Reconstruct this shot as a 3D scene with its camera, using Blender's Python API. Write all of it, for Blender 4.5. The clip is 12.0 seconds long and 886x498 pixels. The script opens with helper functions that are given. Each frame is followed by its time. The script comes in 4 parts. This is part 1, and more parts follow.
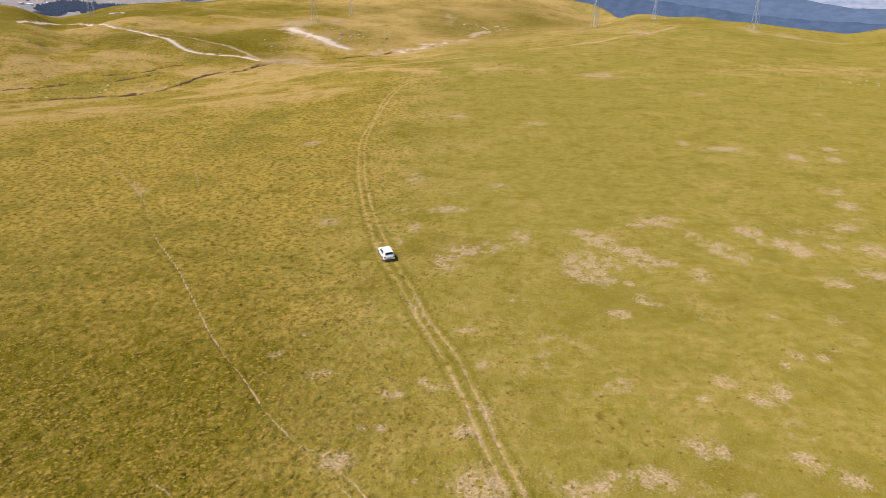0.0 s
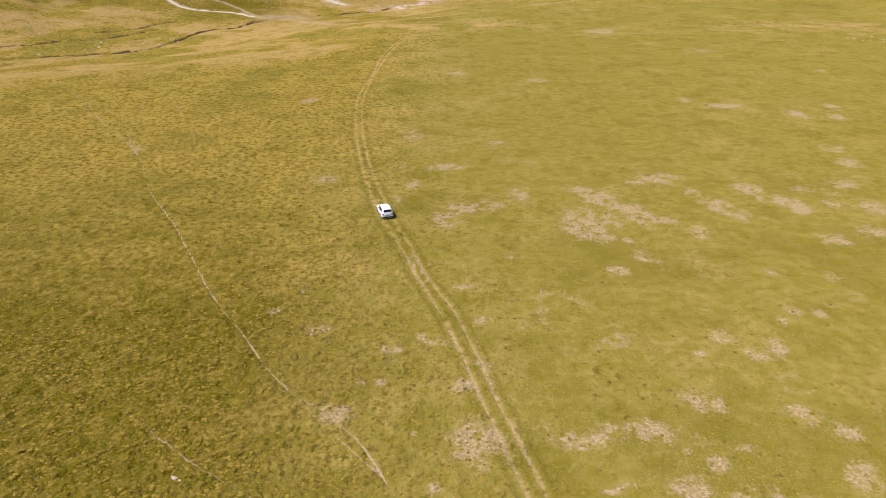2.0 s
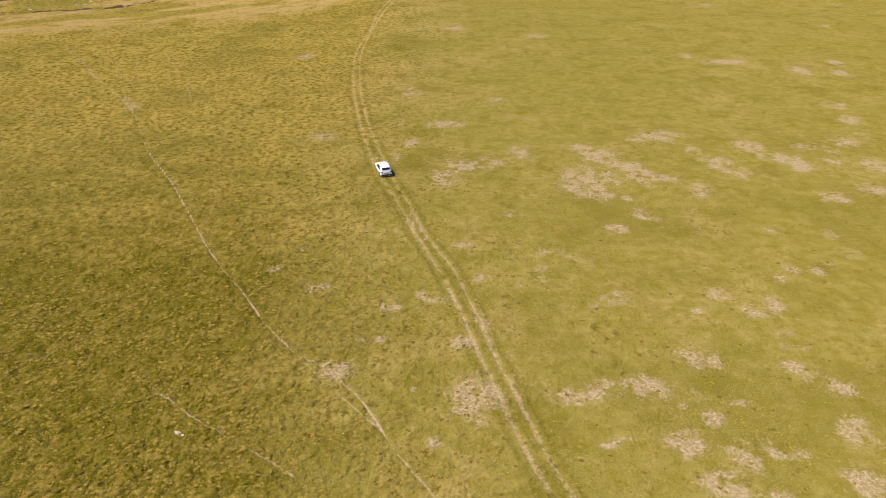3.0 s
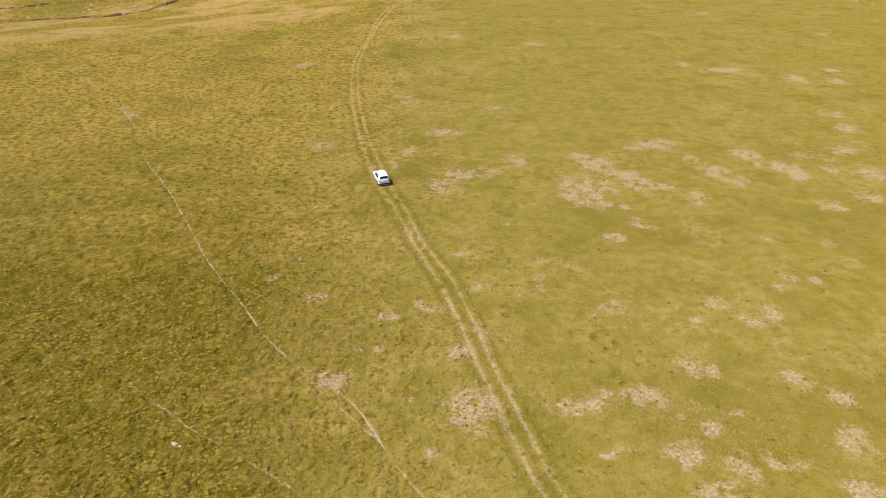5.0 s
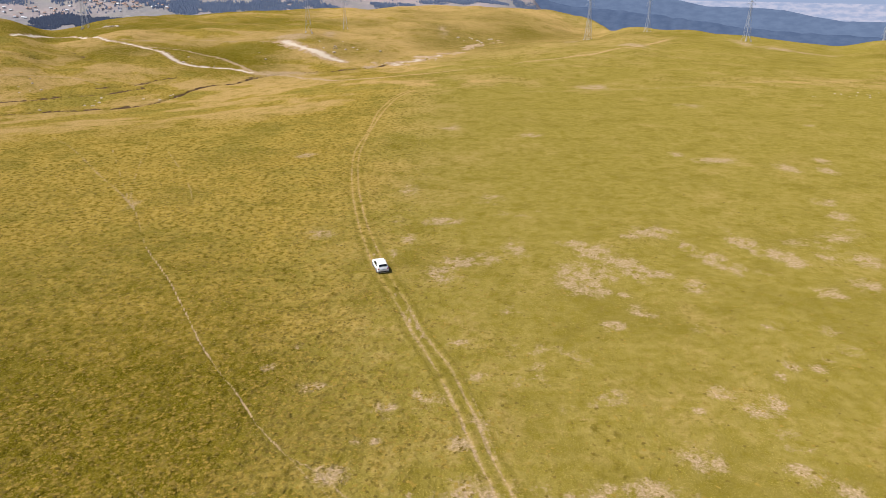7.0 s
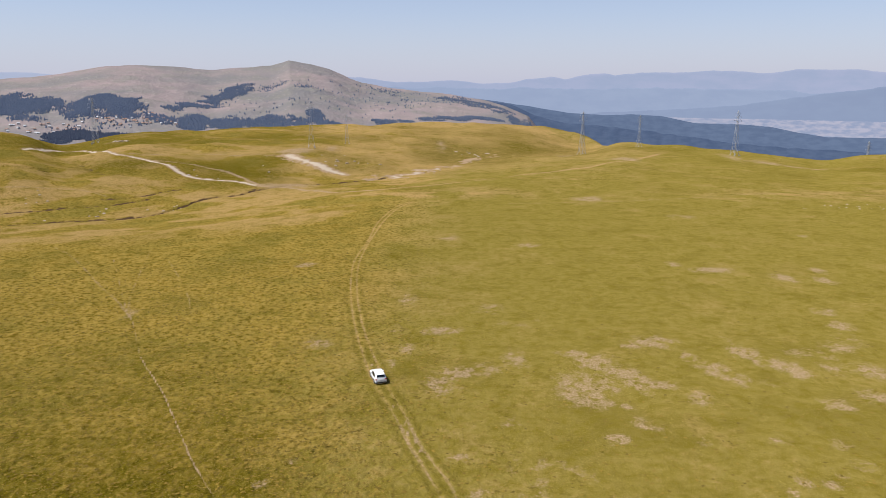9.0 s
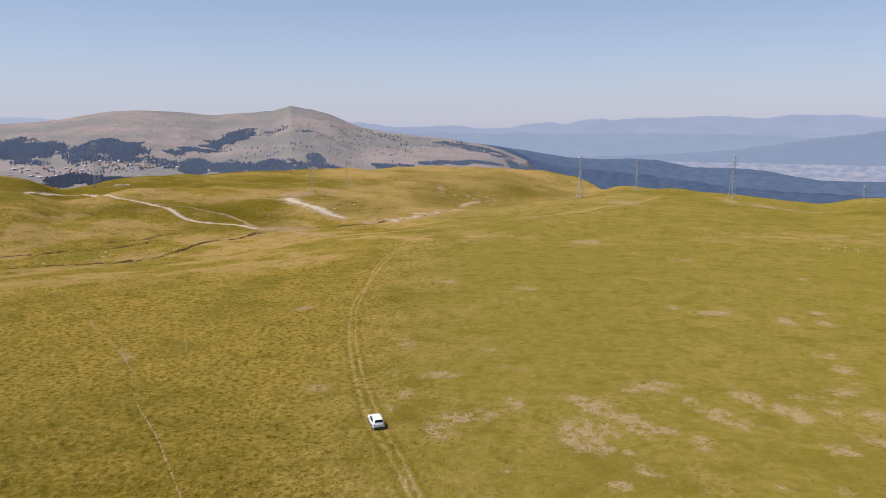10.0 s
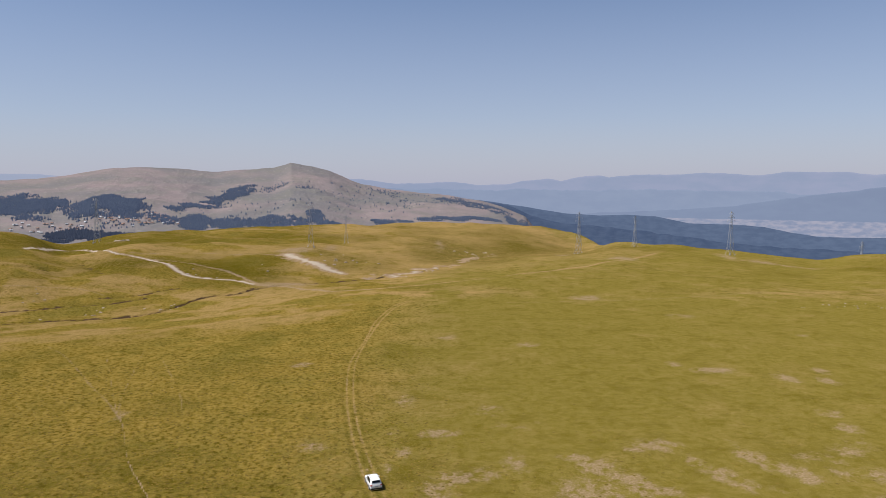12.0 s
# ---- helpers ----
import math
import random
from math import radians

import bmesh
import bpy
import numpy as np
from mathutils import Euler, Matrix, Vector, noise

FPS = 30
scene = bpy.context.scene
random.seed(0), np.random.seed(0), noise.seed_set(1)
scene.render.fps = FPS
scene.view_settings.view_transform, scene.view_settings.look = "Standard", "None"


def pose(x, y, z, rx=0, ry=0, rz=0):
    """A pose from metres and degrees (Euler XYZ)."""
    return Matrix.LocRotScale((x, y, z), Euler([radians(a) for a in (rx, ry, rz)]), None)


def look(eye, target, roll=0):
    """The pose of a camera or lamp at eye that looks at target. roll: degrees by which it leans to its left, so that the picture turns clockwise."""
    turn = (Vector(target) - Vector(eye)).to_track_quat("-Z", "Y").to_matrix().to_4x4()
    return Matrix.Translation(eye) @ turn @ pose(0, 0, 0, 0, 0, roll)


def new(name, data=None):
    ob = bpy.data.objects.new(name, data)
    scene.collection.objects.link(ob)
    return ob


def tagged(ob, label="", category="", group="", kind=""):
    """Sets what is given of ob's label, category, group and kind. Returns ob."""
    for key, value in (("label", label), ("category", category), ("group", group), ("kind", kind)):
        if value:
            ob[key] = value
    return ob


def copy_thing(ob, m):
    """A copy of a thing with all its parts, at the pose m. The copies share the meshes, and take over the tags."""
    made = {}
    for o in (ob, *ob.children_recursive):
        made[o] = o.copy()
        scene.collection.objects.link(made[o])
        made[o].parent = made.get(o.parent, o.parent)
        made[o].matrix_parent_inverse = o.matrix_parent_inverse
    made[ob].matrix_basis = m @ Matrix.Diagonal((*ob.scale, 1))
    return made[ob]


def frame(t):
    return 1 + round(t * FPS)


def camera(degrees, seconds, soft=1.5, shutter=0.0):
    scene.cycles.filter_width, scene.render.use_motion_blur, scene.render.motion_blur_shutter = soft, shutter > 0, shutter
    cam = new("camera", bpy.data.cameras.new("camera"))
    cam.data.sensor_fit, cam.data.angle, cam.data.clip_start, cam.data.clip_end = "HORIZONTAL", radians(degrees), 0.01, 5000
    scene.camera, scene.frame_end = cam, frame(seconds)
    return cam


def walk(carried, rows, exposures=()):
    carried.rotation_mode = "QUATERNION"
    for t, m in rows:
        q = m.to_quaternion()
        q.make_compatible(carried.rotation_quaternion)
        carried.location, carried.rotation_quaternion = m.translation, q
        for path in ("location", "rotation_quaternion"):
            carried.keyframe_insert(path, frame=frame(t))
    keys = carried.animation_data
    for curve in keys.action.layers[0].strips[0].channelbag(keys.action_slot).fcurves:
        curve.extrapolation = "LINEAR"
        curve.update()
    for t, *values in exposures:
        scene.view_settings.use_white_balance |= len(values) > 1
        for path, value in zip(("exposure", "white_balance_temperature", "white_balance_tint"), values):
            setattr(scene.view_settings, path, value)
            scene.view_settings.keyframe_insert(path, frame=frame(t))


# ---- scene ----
cam = camera(63.65, 12.0, soft=0.9)
walk(cam, [
    (0, pose(0.00, 0.00, 45.00, 67.100, 0.000, -0.000)),
    (0.5, pose(0.01, -0.02, 44.84, 66.680, -0.015, -0.009)),
    (1, pose(0.04, 0.01, 44.63, 66.131, 0.017, -0.052)),
    (1.5, pose(0.07, -0.01, 44.48, 65.090, 0.029, -0.068)),
    (2, pose(0.05, 0.01, 44.40, 63.957, 0.038, -0.118)),
    (2.5, pose(0.05, 0.01, 44.35, 62.801, 0.031, -0.169)),
    (3, pose(0.06, -0.00, 44.33, 60.636, 0.032, -0.213)),
    (3.2, pose(0.05, 0.05, 44.32, 59.738, 0.017, -0.225)),
    (4.0, pose(0.06, 0.12, 44.38, 58.900, 0.010, -0.290)),
    (4.8, pose(0.07, 0.19, 44.51, 60.720, 0.001, -0.352)),
    (5, pose(0.07, 0.21, 44.54, 61.177, 0.001, -0.366)),
    (5.5, pose(0.03, 0.25, 44.62, 62.402, -0.037, -0.409)),
    (6, pose(0.05, 0.25, 44.68, 63.984, -0.038, -0.438)),
    (6.5, pose(0.07, 0.29, 44.75, 65.843, -0.022, -0.452)),
    (7, pose(0.09, 0.31, 44.83, 68.057, -0.011, -0.466)),
    (8.8, pose(0.07, 0.48, 44.84, 76.088, -0.056, -0.568)),
    (9, pose(-0.02, 0.49, 44.79, 76.814, -0.066, -0.599)),
    (9.5, pose(0.04, 0.51, 44.77, 78.567, -0.065, -0.618)),
    (10, pose(0.08, 0.57, 44.77, 80.274, -0.058, -0.648)),
    (10.5, pose(0.04, 0.56, 44.81, 81.592, -0.078, -0.680)),
    (11, pose(0.04, 0.53, 44.83, 82.662, -0.092, -0.707)),
    (11.5, pose(0.07, 0.63, 44.81, 83.704, -0.121, -0.726)),
    (12, pose(0.05, 0.62, 44.82, 84.740, -0.114, -0.739)),
], exposures=[(0.0, 0.82), (3.0, 0.83), (5.0, 0.87), (6.0, 0.87), (7.0, 0.83), (8.9, 0.54), (9.5, 0.5), (12.0, 0.24)])

# ---- sky and sun ----
SUN_FROM, SUN_UP = -104.0, 60.0
world = bpy.data.worlds.new("world")
scene.world = world
world.use_nodes = True
wt = world.node_tree
sky = wt.nodes.new("ShaderNodeTexSky")
sky.sky_type, sky.sun_disc, sky.altitude = "NISHITA", False, 2200
sky.air_density, sky.dust_density, sky.ozone_density = 1.0, 0.3, 2.0
sky.sun_elevation, sky.sun_rotation = radians(SUN_UP), radians(SUN_FROM)
way = wt.nodes.new("ShaderNodeTexCoord")
split = wt.nodes.new("ShaderNodeSeparateXYZ")
ramp = wt.nodes.new("ShaderNodeValToRGB")
blend = wt.nodes.new("ShaderNodeMix")
blend.data_type = "RGBA"
ramp.color_ramp.elements[0].position, ramp.color_ramp.elements[0].color = 0.0, (1, 1, 1, 1)
ramp.color_ramp.elements[1].position, ramp.color_ramp.elements[1].color = 0.32, (0.0, 0.0, 0.0, 1)
half_way = ramp.color_ramp.elements.new(0.09)
half_way.color = (0.55, 0.55, 0.55, 1)
blend.inputs["B"].default_value = (4.4, 4.5, 5.45, 1)
wt.links.new(way.outputs["Generated"], split.inputs[0])
wt.links.new(split.outputs["Z"], ramp.inputs[0])
wt.links.new(ramp.outputs[0], blend.inputs["Factor"])
tint = wt.nodes.new("ShaderNodeMix")
tint.data_type, tint.blend_type = "RGBA", "MULTIPLY"
tint.inputs["Factor"].default_value, tint.inputs["B"].default_value = 1.0, (0.92, 0.975, 1.05, 1)
wt.links.new(sky.outputs[0], tint.inputs["A"])
wt.links.new(tint.outputs["Result"], blend.inputs["A"])
wt.links.new(blend.outputs["Result"], wt.nodes["Background"].inputs[0])
wt.nodes["Background"].inputs[1].default_value = 0.086

sun = new("sun", bpy.data.lights.new("sun", "SUN"))
sun.data.energy, sun.data.angle, sun.data.color = 4.8, radians(0.5), (1.0, 0.95, 0.87)
sx, sy = math.sin(radians(SUN_FROM)), math.cos(radians(SUN_FROM))
sun.matrix_world = look((300 * sx, 300 * sy, 300 * math.tan(radians(SUN_UP))), (0, 0, 0))


# ---- materials ----
class Graph:
    """Short hand for the node tree of a material."""

    def __init__(self, name, roughness=0.9):
        self.mat = bpy.data.materials.new(name)
        self.mat.use_nodes = True
        self.tree = self.mat.node_tree
        self.shader = self.tree.nodes["Principled BSDF"]
        self.shader.inputs["Roughness"].default_value = roughness
        self.shader.inputs["Specular IOR Level"].default_value = 0.25

    def put(self, socket, value):
        if isinstance(value, bpy.types.NodeSocket):
            self.tree.links.new(value, socket)
        elif isinstance(value, tuple):
            socket.default_value = (*value, 1) if len(value) == 3 else value
        else:
            socket.default_value = value

    def place(self):
        return self.tree.nodes.new("ShaderNodeNewGeometry").outputs["Position"]

    def noise(self, scale, detail=3.0, rough=0.55, at=None, stretch=None):
        n = self.tree.nodes.new("ShaderNodeTexNoise")
        n.inputs["Scale"].default_value, n.inputs["Detail"].default_value, n.inputs["Roughness"].default_value = scale, detail, rough
        where = at or self.place()
        if stretch:
            mp = self.tree.nodes.new("ShaderNodeMapping")
            mp.inputs["Scale"].default_value = stretch
            self.tree.links.new(where, mp.inputs["Vector"])
            where = mp.outputs[0]
        self.tree.links.new(where, n.inputs["Vector"])
        return n.outputs["Fac"]

    def ramp(self, value, a, b, low=0.0, high=1.0):
        n = self.tree.nodes.new("ShaderNodeMapRange")
        n.interpolation_type = "SMOOTHSTEP"
        for key, v in (("From Min", a), ("From Max", b), ("To Min", low), ("To Max", high)):
            n.inputs[key].default_value = v
        self.put(n.inputs["Value"], value)
        return n.outputs[0]

    def math(self, op, a, b=0.0):
        n = self.tree.nodes.new("ShaderNodeMath")
        n.operation = op
        self.put(n.inputs[0], a)
        self.put(n.inputs[1], b)
        return n.outputs[0]

    def mix(self, fac, a, b, how="MIX"):
        n = self.tree.nodes.new("ShaderNodeMix")
        n.data_type, n.blend_type = "RGBA", how
        self.put(n.inputs["Factor"], fac)
        self.put(n.inputs["A"], a)
        self.put(n.inputs["B"], b)
        return n.outputs["Result"]

    def bump(self, value, strength, distance):
        n = self.tree.nodes.new("ShaderNodeBump")
        n.inputs["Strength"].default_value, n.inputs["Distance"].default_value = strength, distance
        self.tree.links.new(value, n.inputs["Height"])
        self.tree.links.new(n.outputs[0], self.shader.inputs["Normal"])

    def done(self, colour):
        self.put(self.shader.inputs["Base Color"], colour)
        return self.mat


def attribute(g, name):
    n = g.tree.nodes.new("ShaderNodeAttribute")
    n.attribute_name = name
    s = g.tree.nodes.new("ShaderNodeSeparateColor")
    g.tree.links.new(n.outputs["Color"], s.inputs[0])
    return s.outputs[0], s.outputs[1], s.outputs[2], n.outputs["Alpha"]


def meadow_material():
    g = Graph("meadow", 0.95)
    g.shader.inputs["Specular IOR Level"].default_value = 0.0
    g.shader.inputs["Diffuse Roughness"].default_value = 0.5
    bare, dry, lush, soil_shade = attribute(g, "cover")

    def swing(value, k):
        return g.math("MULTIPLY", g.math("SUBTRACT", value, 0.5), k)

    def total(*values):
        out = values[0]
        for v in values[1:]:
            out = g.math("ADD", out, v)
        return out
    wide, sward, clump = g.noise(0.045, 4.0), g.noise(0.16, 4.0, 0.6), g.noise(0.95, 3.0, 0.6)
    mid, fine, blade = g.noise(0.55, 4.0, 0.6), g.noise(3.2, 4.0, 0.65), g.noise(11.0, 2.0, 0.6)
    contour = g.noise(1.0, 4.0, 0.6, stretch=(0.016, 0.016, 0.4))
    fleck, hole = g.noise(6.3, 2.0, 0.5), g.noise(2.1, 2.0, 0.5)
    green = g.mix(g.ramp(mid, 0.3, 0.7), (0.154, 0.119, 0.017), (0.196, 0.15, 0.035))
    straw = g.mix(g.ramp(clump, 0.36, 0.64), (0.21, 0.146, 0.042), (0.272, 0.19, 0.066))
    tawny = g.mix(g.ramp(clump, 0.36, 0.64), (0.166, 0.112, 0.014), (0.28, 0.19, 0.044))
    axes = g.tree.nodes.new("ShaderNodeSeparateXYZ")
    g.tree.links.new(g.place(), axes.inputs[0])
    western = g.ramp(axes.outputs["X"], 8.0, -30.0)
    straw = g.mix(g.math("MULTIPLY", g.ramp(dry, 0.3, 0.65), western), straw, tawny)
    fresh = g.mix(g.ramp(fine, 0.35, 0.65), (0.058, 0.047, 0.003), (0.112, 0.086, 0.006))
    want = total(g.math("MULTIPLY", dry, 0.85), swing(wide, 1.4), swing(fine, 1.1), swing(sward, 1.3), swing(clump, 0.6), swing(contour, 0.8))
    c = g.mix(g.ramp(want, 0.08, 1.0), green, straw)
    pale = g.mix(g.ramp(fine, 0.35, 0.65), (0.235, 0.15, 0.05), (0.375, 0.25, 0.1))
    c = g.mix(g.math("MULTIPLY", g.ramp(dry, 0.95, 1.25), g.ramp(want, 0.5, 1.35)), c, pale)
    c = g.mix(g.ramp(sward, 0.5, 0.3, 0.0, 0.45), c, (0.108, 0.083, 0.008))
    c = g.mix(g.math("MULTIPLY", lush, g.ramp(mid, 0.3, 0.6, 0.5, 1.0)), c, fresh)
    c = g.mix(g.ramp(fine, 0.38, 0.22, 0.0, 0.75), c, (0.065, 0.052, 0.01))
    c = g.mix(g.ramp(blade, 0.56, 0.7, 0.0, 0.55), c, (0.38, 0.3, 0.095))
    lumpy = g.math("MULTIPLY", g.ramp(dry, 0.2, 0.6, 0.2, 1.0), g.ramp(dry, 1.3, 0.9, 0.5, 1.0))
    c = g.mix(g.math("MULTIPLY", g.ramp(clump, 0.48, 0.34, 0.0, 0.7), g.math("MULTIPLY", lumpy, g.ramp(wide, 0.62, 0.4, 0.35, 1.0))), c, (0.062, 0.044, 0.005))
    seeded = g.ramp(sward, 0.42, 0.6)
    c = g.mix(g.math("MULTIPLY", g.ramp(fleck, 0.66, 0.74, 0.0, 0.5), seeded), c, (0.44, 0.345, 0.13))
    c = g.mix(g.ramp(hole, 0.3, 0.24, 0.0, 0.7), c, (0.05, 0.04, 0.008))
    dust = g.mix(g.ramp(fine, 0.3, 0.7), (0.235, 0.16, 0.094), (0.37, 0.265, 0.168))
    broken = total(bare, swing(fine, 0.85), swing(blade, 0.4), swing(hole, 0.6))
    c = g.mix(g.math("MULTIPLY", g.ramp(broken, 0.1, 0.85), g.ramp(bare, 0.03, 0.22)), c, dust)
    c = g.mix(g.ramp(bare, 0.98, 1.2), c, (0.46, 0.385, 0.3))
    # dark earth of the cut banks, with the shade of their overhangs painted in
    cut = g.ramp(total(soil_shade, swing(mid, 0.9)), 0.52, 0.68)
    c = g.mix(cut, c, g.mix(g.ramp(fine, 0.35, 0.65), (0.05, 0.031, 0.016), (0.13, 0.082, 0.045)))
    g.bump(total(g.math("MULTIPLY", mid, 0.35), fine, g.math("MULTIPLY", blade, 0.35)), 1.0, 0.24)
    return g.done(c)


def plain_material(name, low, high, scale=1.0, roughness=0.9, bump=0.0):
    g = Graph(name, roughness)
    n = g.noise(scale, 4.0, 0.6)
    if bump:
        g.bump(n, 0.6, bump)
    return g.done(g.mix(g.ramp(n, 0.3, 0.7), low, high))


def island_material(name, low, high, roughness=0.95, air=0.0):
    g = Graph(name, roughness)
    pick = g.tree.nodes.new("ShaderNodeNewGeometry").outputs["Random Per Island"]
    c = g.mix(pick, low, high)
    # distant haze painted in as a faint blue glow
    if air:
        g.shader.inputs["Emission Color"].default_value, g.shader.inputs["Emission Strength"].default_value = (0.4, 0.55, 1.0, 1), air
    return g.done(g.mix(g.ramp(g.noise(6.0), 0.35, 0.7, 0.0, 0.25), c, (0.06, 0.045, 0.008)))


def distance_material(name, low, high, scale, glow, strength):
    """Far country seen through kilometres of air: matt ground, with the air's own light painted in as a bluish glow."""
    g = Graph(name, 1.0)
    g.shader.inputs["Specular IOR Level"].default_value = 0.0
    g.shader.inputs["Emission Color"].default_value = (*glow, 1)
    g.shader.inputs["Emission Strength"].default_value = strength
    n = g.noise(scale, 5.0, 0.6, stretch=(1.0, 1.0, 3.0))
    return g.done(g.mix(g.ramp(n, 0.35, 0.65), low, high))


MEADOW = meadow_material()
TUFT_DRY = island_material("dry_tussock", (0.085, 0.058, 0.006), (0.235, 0.155, 0.024))
TUFT_GREEN = island_material("green_tussock", (0.15, 0.115, 0.018), (0.33, 0.25, 0.06))
STONE = plain_material("stone", (0.24, 0.185, 0.13), (0.37, 0.3, 0.225), 3.0, 0.85, 0.05)
STEEL = plain_material("galvanised_steel", (0.36, 0.37, 0.4), (0.46, 0.47, 0.5), 2.0, 0.6)
CONCRETE = plain_material("concrete", (0.35, 0.34, 0.32), (0.5, 0.48, 0.45), 4.0)
PAINT = plain_material("white_car_paint", (0.78, 0.78, 0.78), (0.82, 0.82, 0.82), 3.0, 0.25)
GLASS = plain_material("tinted_car_glass", (0.012, 0.014, 0.018), (0.018, 0.02, 0.024), 2.0, 0.08)
RUBBER = plain_material("tyre_rubber", (0.018, 0.018, 0.018), (0.035, 0.033, 0.03), 20.0, 0.85)
ALLOY = plain_material("alloy", (0.42, 0.42, 0.44), (0.55, 0.55, 0.57), 10.0, 0.35)
TRIM = plain_material("black_plastic", (0.02, 0.02, 0.022), (0.035, 0.035, 0.037), 10.0, 0.6)
RED = plain_material("red_lamp", (0.32, 0.012, 0.012), (0.4, 0.02, 0.02), 12.0, 0.2)
LAMP = plain_material("clear_lamp", (0.6, 0.62, 0.65), (0.75, 0.76, 0.78), 12.0, 0.12)
# bluish colours and glow imitate haze before the woods, less on the near belt
CONIFER = island_material("hazy_conifer", (0.04, 0.055, 0.085), (0.075, 0.092, 0.125), air=0.062)
CONIFER_NEAR = island_material("near_hazy_conifer", (0.018, 0.025, 0.045), (0.04, 0.05, 0.075), air=0.035)
WALL_PALE = plain_material("pale_plaster", (0.3, 0.285, 0.27), (0.42, 0.4, 0.38), 0.5)
ROOF_RUST = plain_material("rusty_sheet_roof", (0.2, 0.12, 0.09), (0.32, 0.22, 0.18), 0.6)
ROOF_ZINC = plain_material("zinc_sheet_roof", (0.3, 0.31, 0.34), (0.44, 0.45, 0.48), 0.6, 0.5)


# ---- the lie of the land ----
def lattice(i, j, seed):
    h = (i * 374761393 + j * 668265263 + seed * 974634777) & 0xFFFFFFFF
    h = ((h ^ (h >> 13)) * 1274126177) & 0xFFFFFFFF
    return ((h ^ (h >> 16)) & 0xFFFF) / 32767.5 - 1.0


def grain(x, y, size, seed=0, octaves=1):
    """Smooth random field from -1 to 1 with features of that size in metres."""
    total, gain = 0.0, 1.0
    for k in range(octaves):
        c, s = math.cos(0.7 + k), math.sin(0.7 + k)
        u, v = (c * x - s * y) / size, (s * x + c * y) / size
        i, j = np.floor(u), np.floor(v)
        fu, fv = u - i, v - j
        fu, fv = fu * fu * (3 - 2 * fu), fv * fv * (3 - 2 * fv)
        i, j = i.astype(np.int64), j.astype(np.int64)
        q = seed + 31 * k
        low = lattice(i, j, q) * (1 - fu) + lattice(i + 1, j, q) * fu
        high = lattice(i, j + 1, q) * (1 - fu) + lattice(i + 1, j + 1, q) * fu
        total = total + gain * (low * (1 - fv) + high * fv)
        size, gain = size * 0.5, gain * 0.55
    return total


def step(a, b, v):
    v = np.clip((v - a) / (b - a), 0, 1)
    return v * v * (3 - 2 * v)


def smooth_line(points, rounds=2):
    """Rounds the corners of a line in plan."""
    p = np.array(points, float)
    for _ in range(rounds):
        a, b = p[:-1], p[1:]
        p = np.concatenate([p[:1], np.stack([0.75 * a + 0.25 * b, 0.25 * a + 0.75 * b], 1).reshape(-1, 2), p[-1:]])
    return p


def far_from(x, y, line, reach):
    """Distance in plan from every point to a line; beyond its reach a large number."""
    out = np.full(x.shape, 1e6)
    for k in range(0, len(line) - 1, 6):
        piece = line[k:k + 7]
        (x0, y0), (x1, y1) = piece.min(0) - reach, piece.max(0) + reach
        near = np.flatnonzero((x > x0) & (x < x1) & (y > y0) & (y < y1))
        px, py = x[near], y[near]
        best = out[near]
        for (ax, ay), (bx, by) in zip(piece[:-1], piece[1:]):
            dx, dy = bx - ax, by - ay
            f = np.clip(((px - ax) * dx + (py - ay) * dy) / (dx * dx + dy * dy + 1e-9), 0, 1)
            best = np.minimum(best, np.hypot(px - ax - f * dx, py - ay - f * dy))
        out[near] = best
    return out


# the brook's bed in plan, from the gully in the west to the head of the valley in the north
BROOK = smooth_line([(-420, 235), (-260, 255), (-190, 266), (-167, 271), (-151, 280), (-141, 283), (-125, 286), (-119, 291), (-114, 303), (-112, 320), (-111, 334), (-102, 341),
                     (-97, 347), (-94, 362), (-89, 368), (-83, 380), (-64, 387), (-40, 397), (-34, 407), (-23, 421), (-9, 431), (-3, 450), (12, 478), (22, 502), (35, 530), (55, 565), (90, 610), (140, 670), (220, 740)])
CREST_AZ = (-180.0, -90.0, -45.0, -31.1, -29.1, -27.8, -26.0, -24.1, -22.2, -16.2, -11.9, -7.6, -3.1, 0.6, 6.0, 8.7, 10.5, 12.2, 14.0, 17.0, 21.1, 25.0, 28.7, 30.4, 32.7, 45.0, 90.0, 180.0)
CREST_R = (400, 420, 500, 560, 588, 618, 630, 639, 649, 718, 750, 782, 805, 822, 840, 850, 821, 758, 651, 601, 580, 560, 560, 568, 579, 560, 420, 400)
CREST_Z = (0.0, 2.0, 5.0, 11.5, 8.8, -1.4, -1.1, 3.0, 3.9, 2.0, 2.0, -0.3, -0.2, -1.0, -1.9, -5.6, -9.0, -8.6, -1.6, -3.7, -3.3, -5.8, -10.0, -5.6, -3.7, -5.0, 0.0, 0.0)


FINE_AZ = np.arange(-180, 180.01, 0.1)


def eased(values):
    bell = np.exp(-(np.arange(-20, 21) / 9.0) ** 2)
    row = np.interp(FINE_AZ, CREST_AZ, values)
    return np.convolve(np.pad(row, 20, mode="wrap"), bell / bell.sum(), mode="valid")


FINE_R, FINE_Z = eased(CREST_R), eased(CREST_Z)


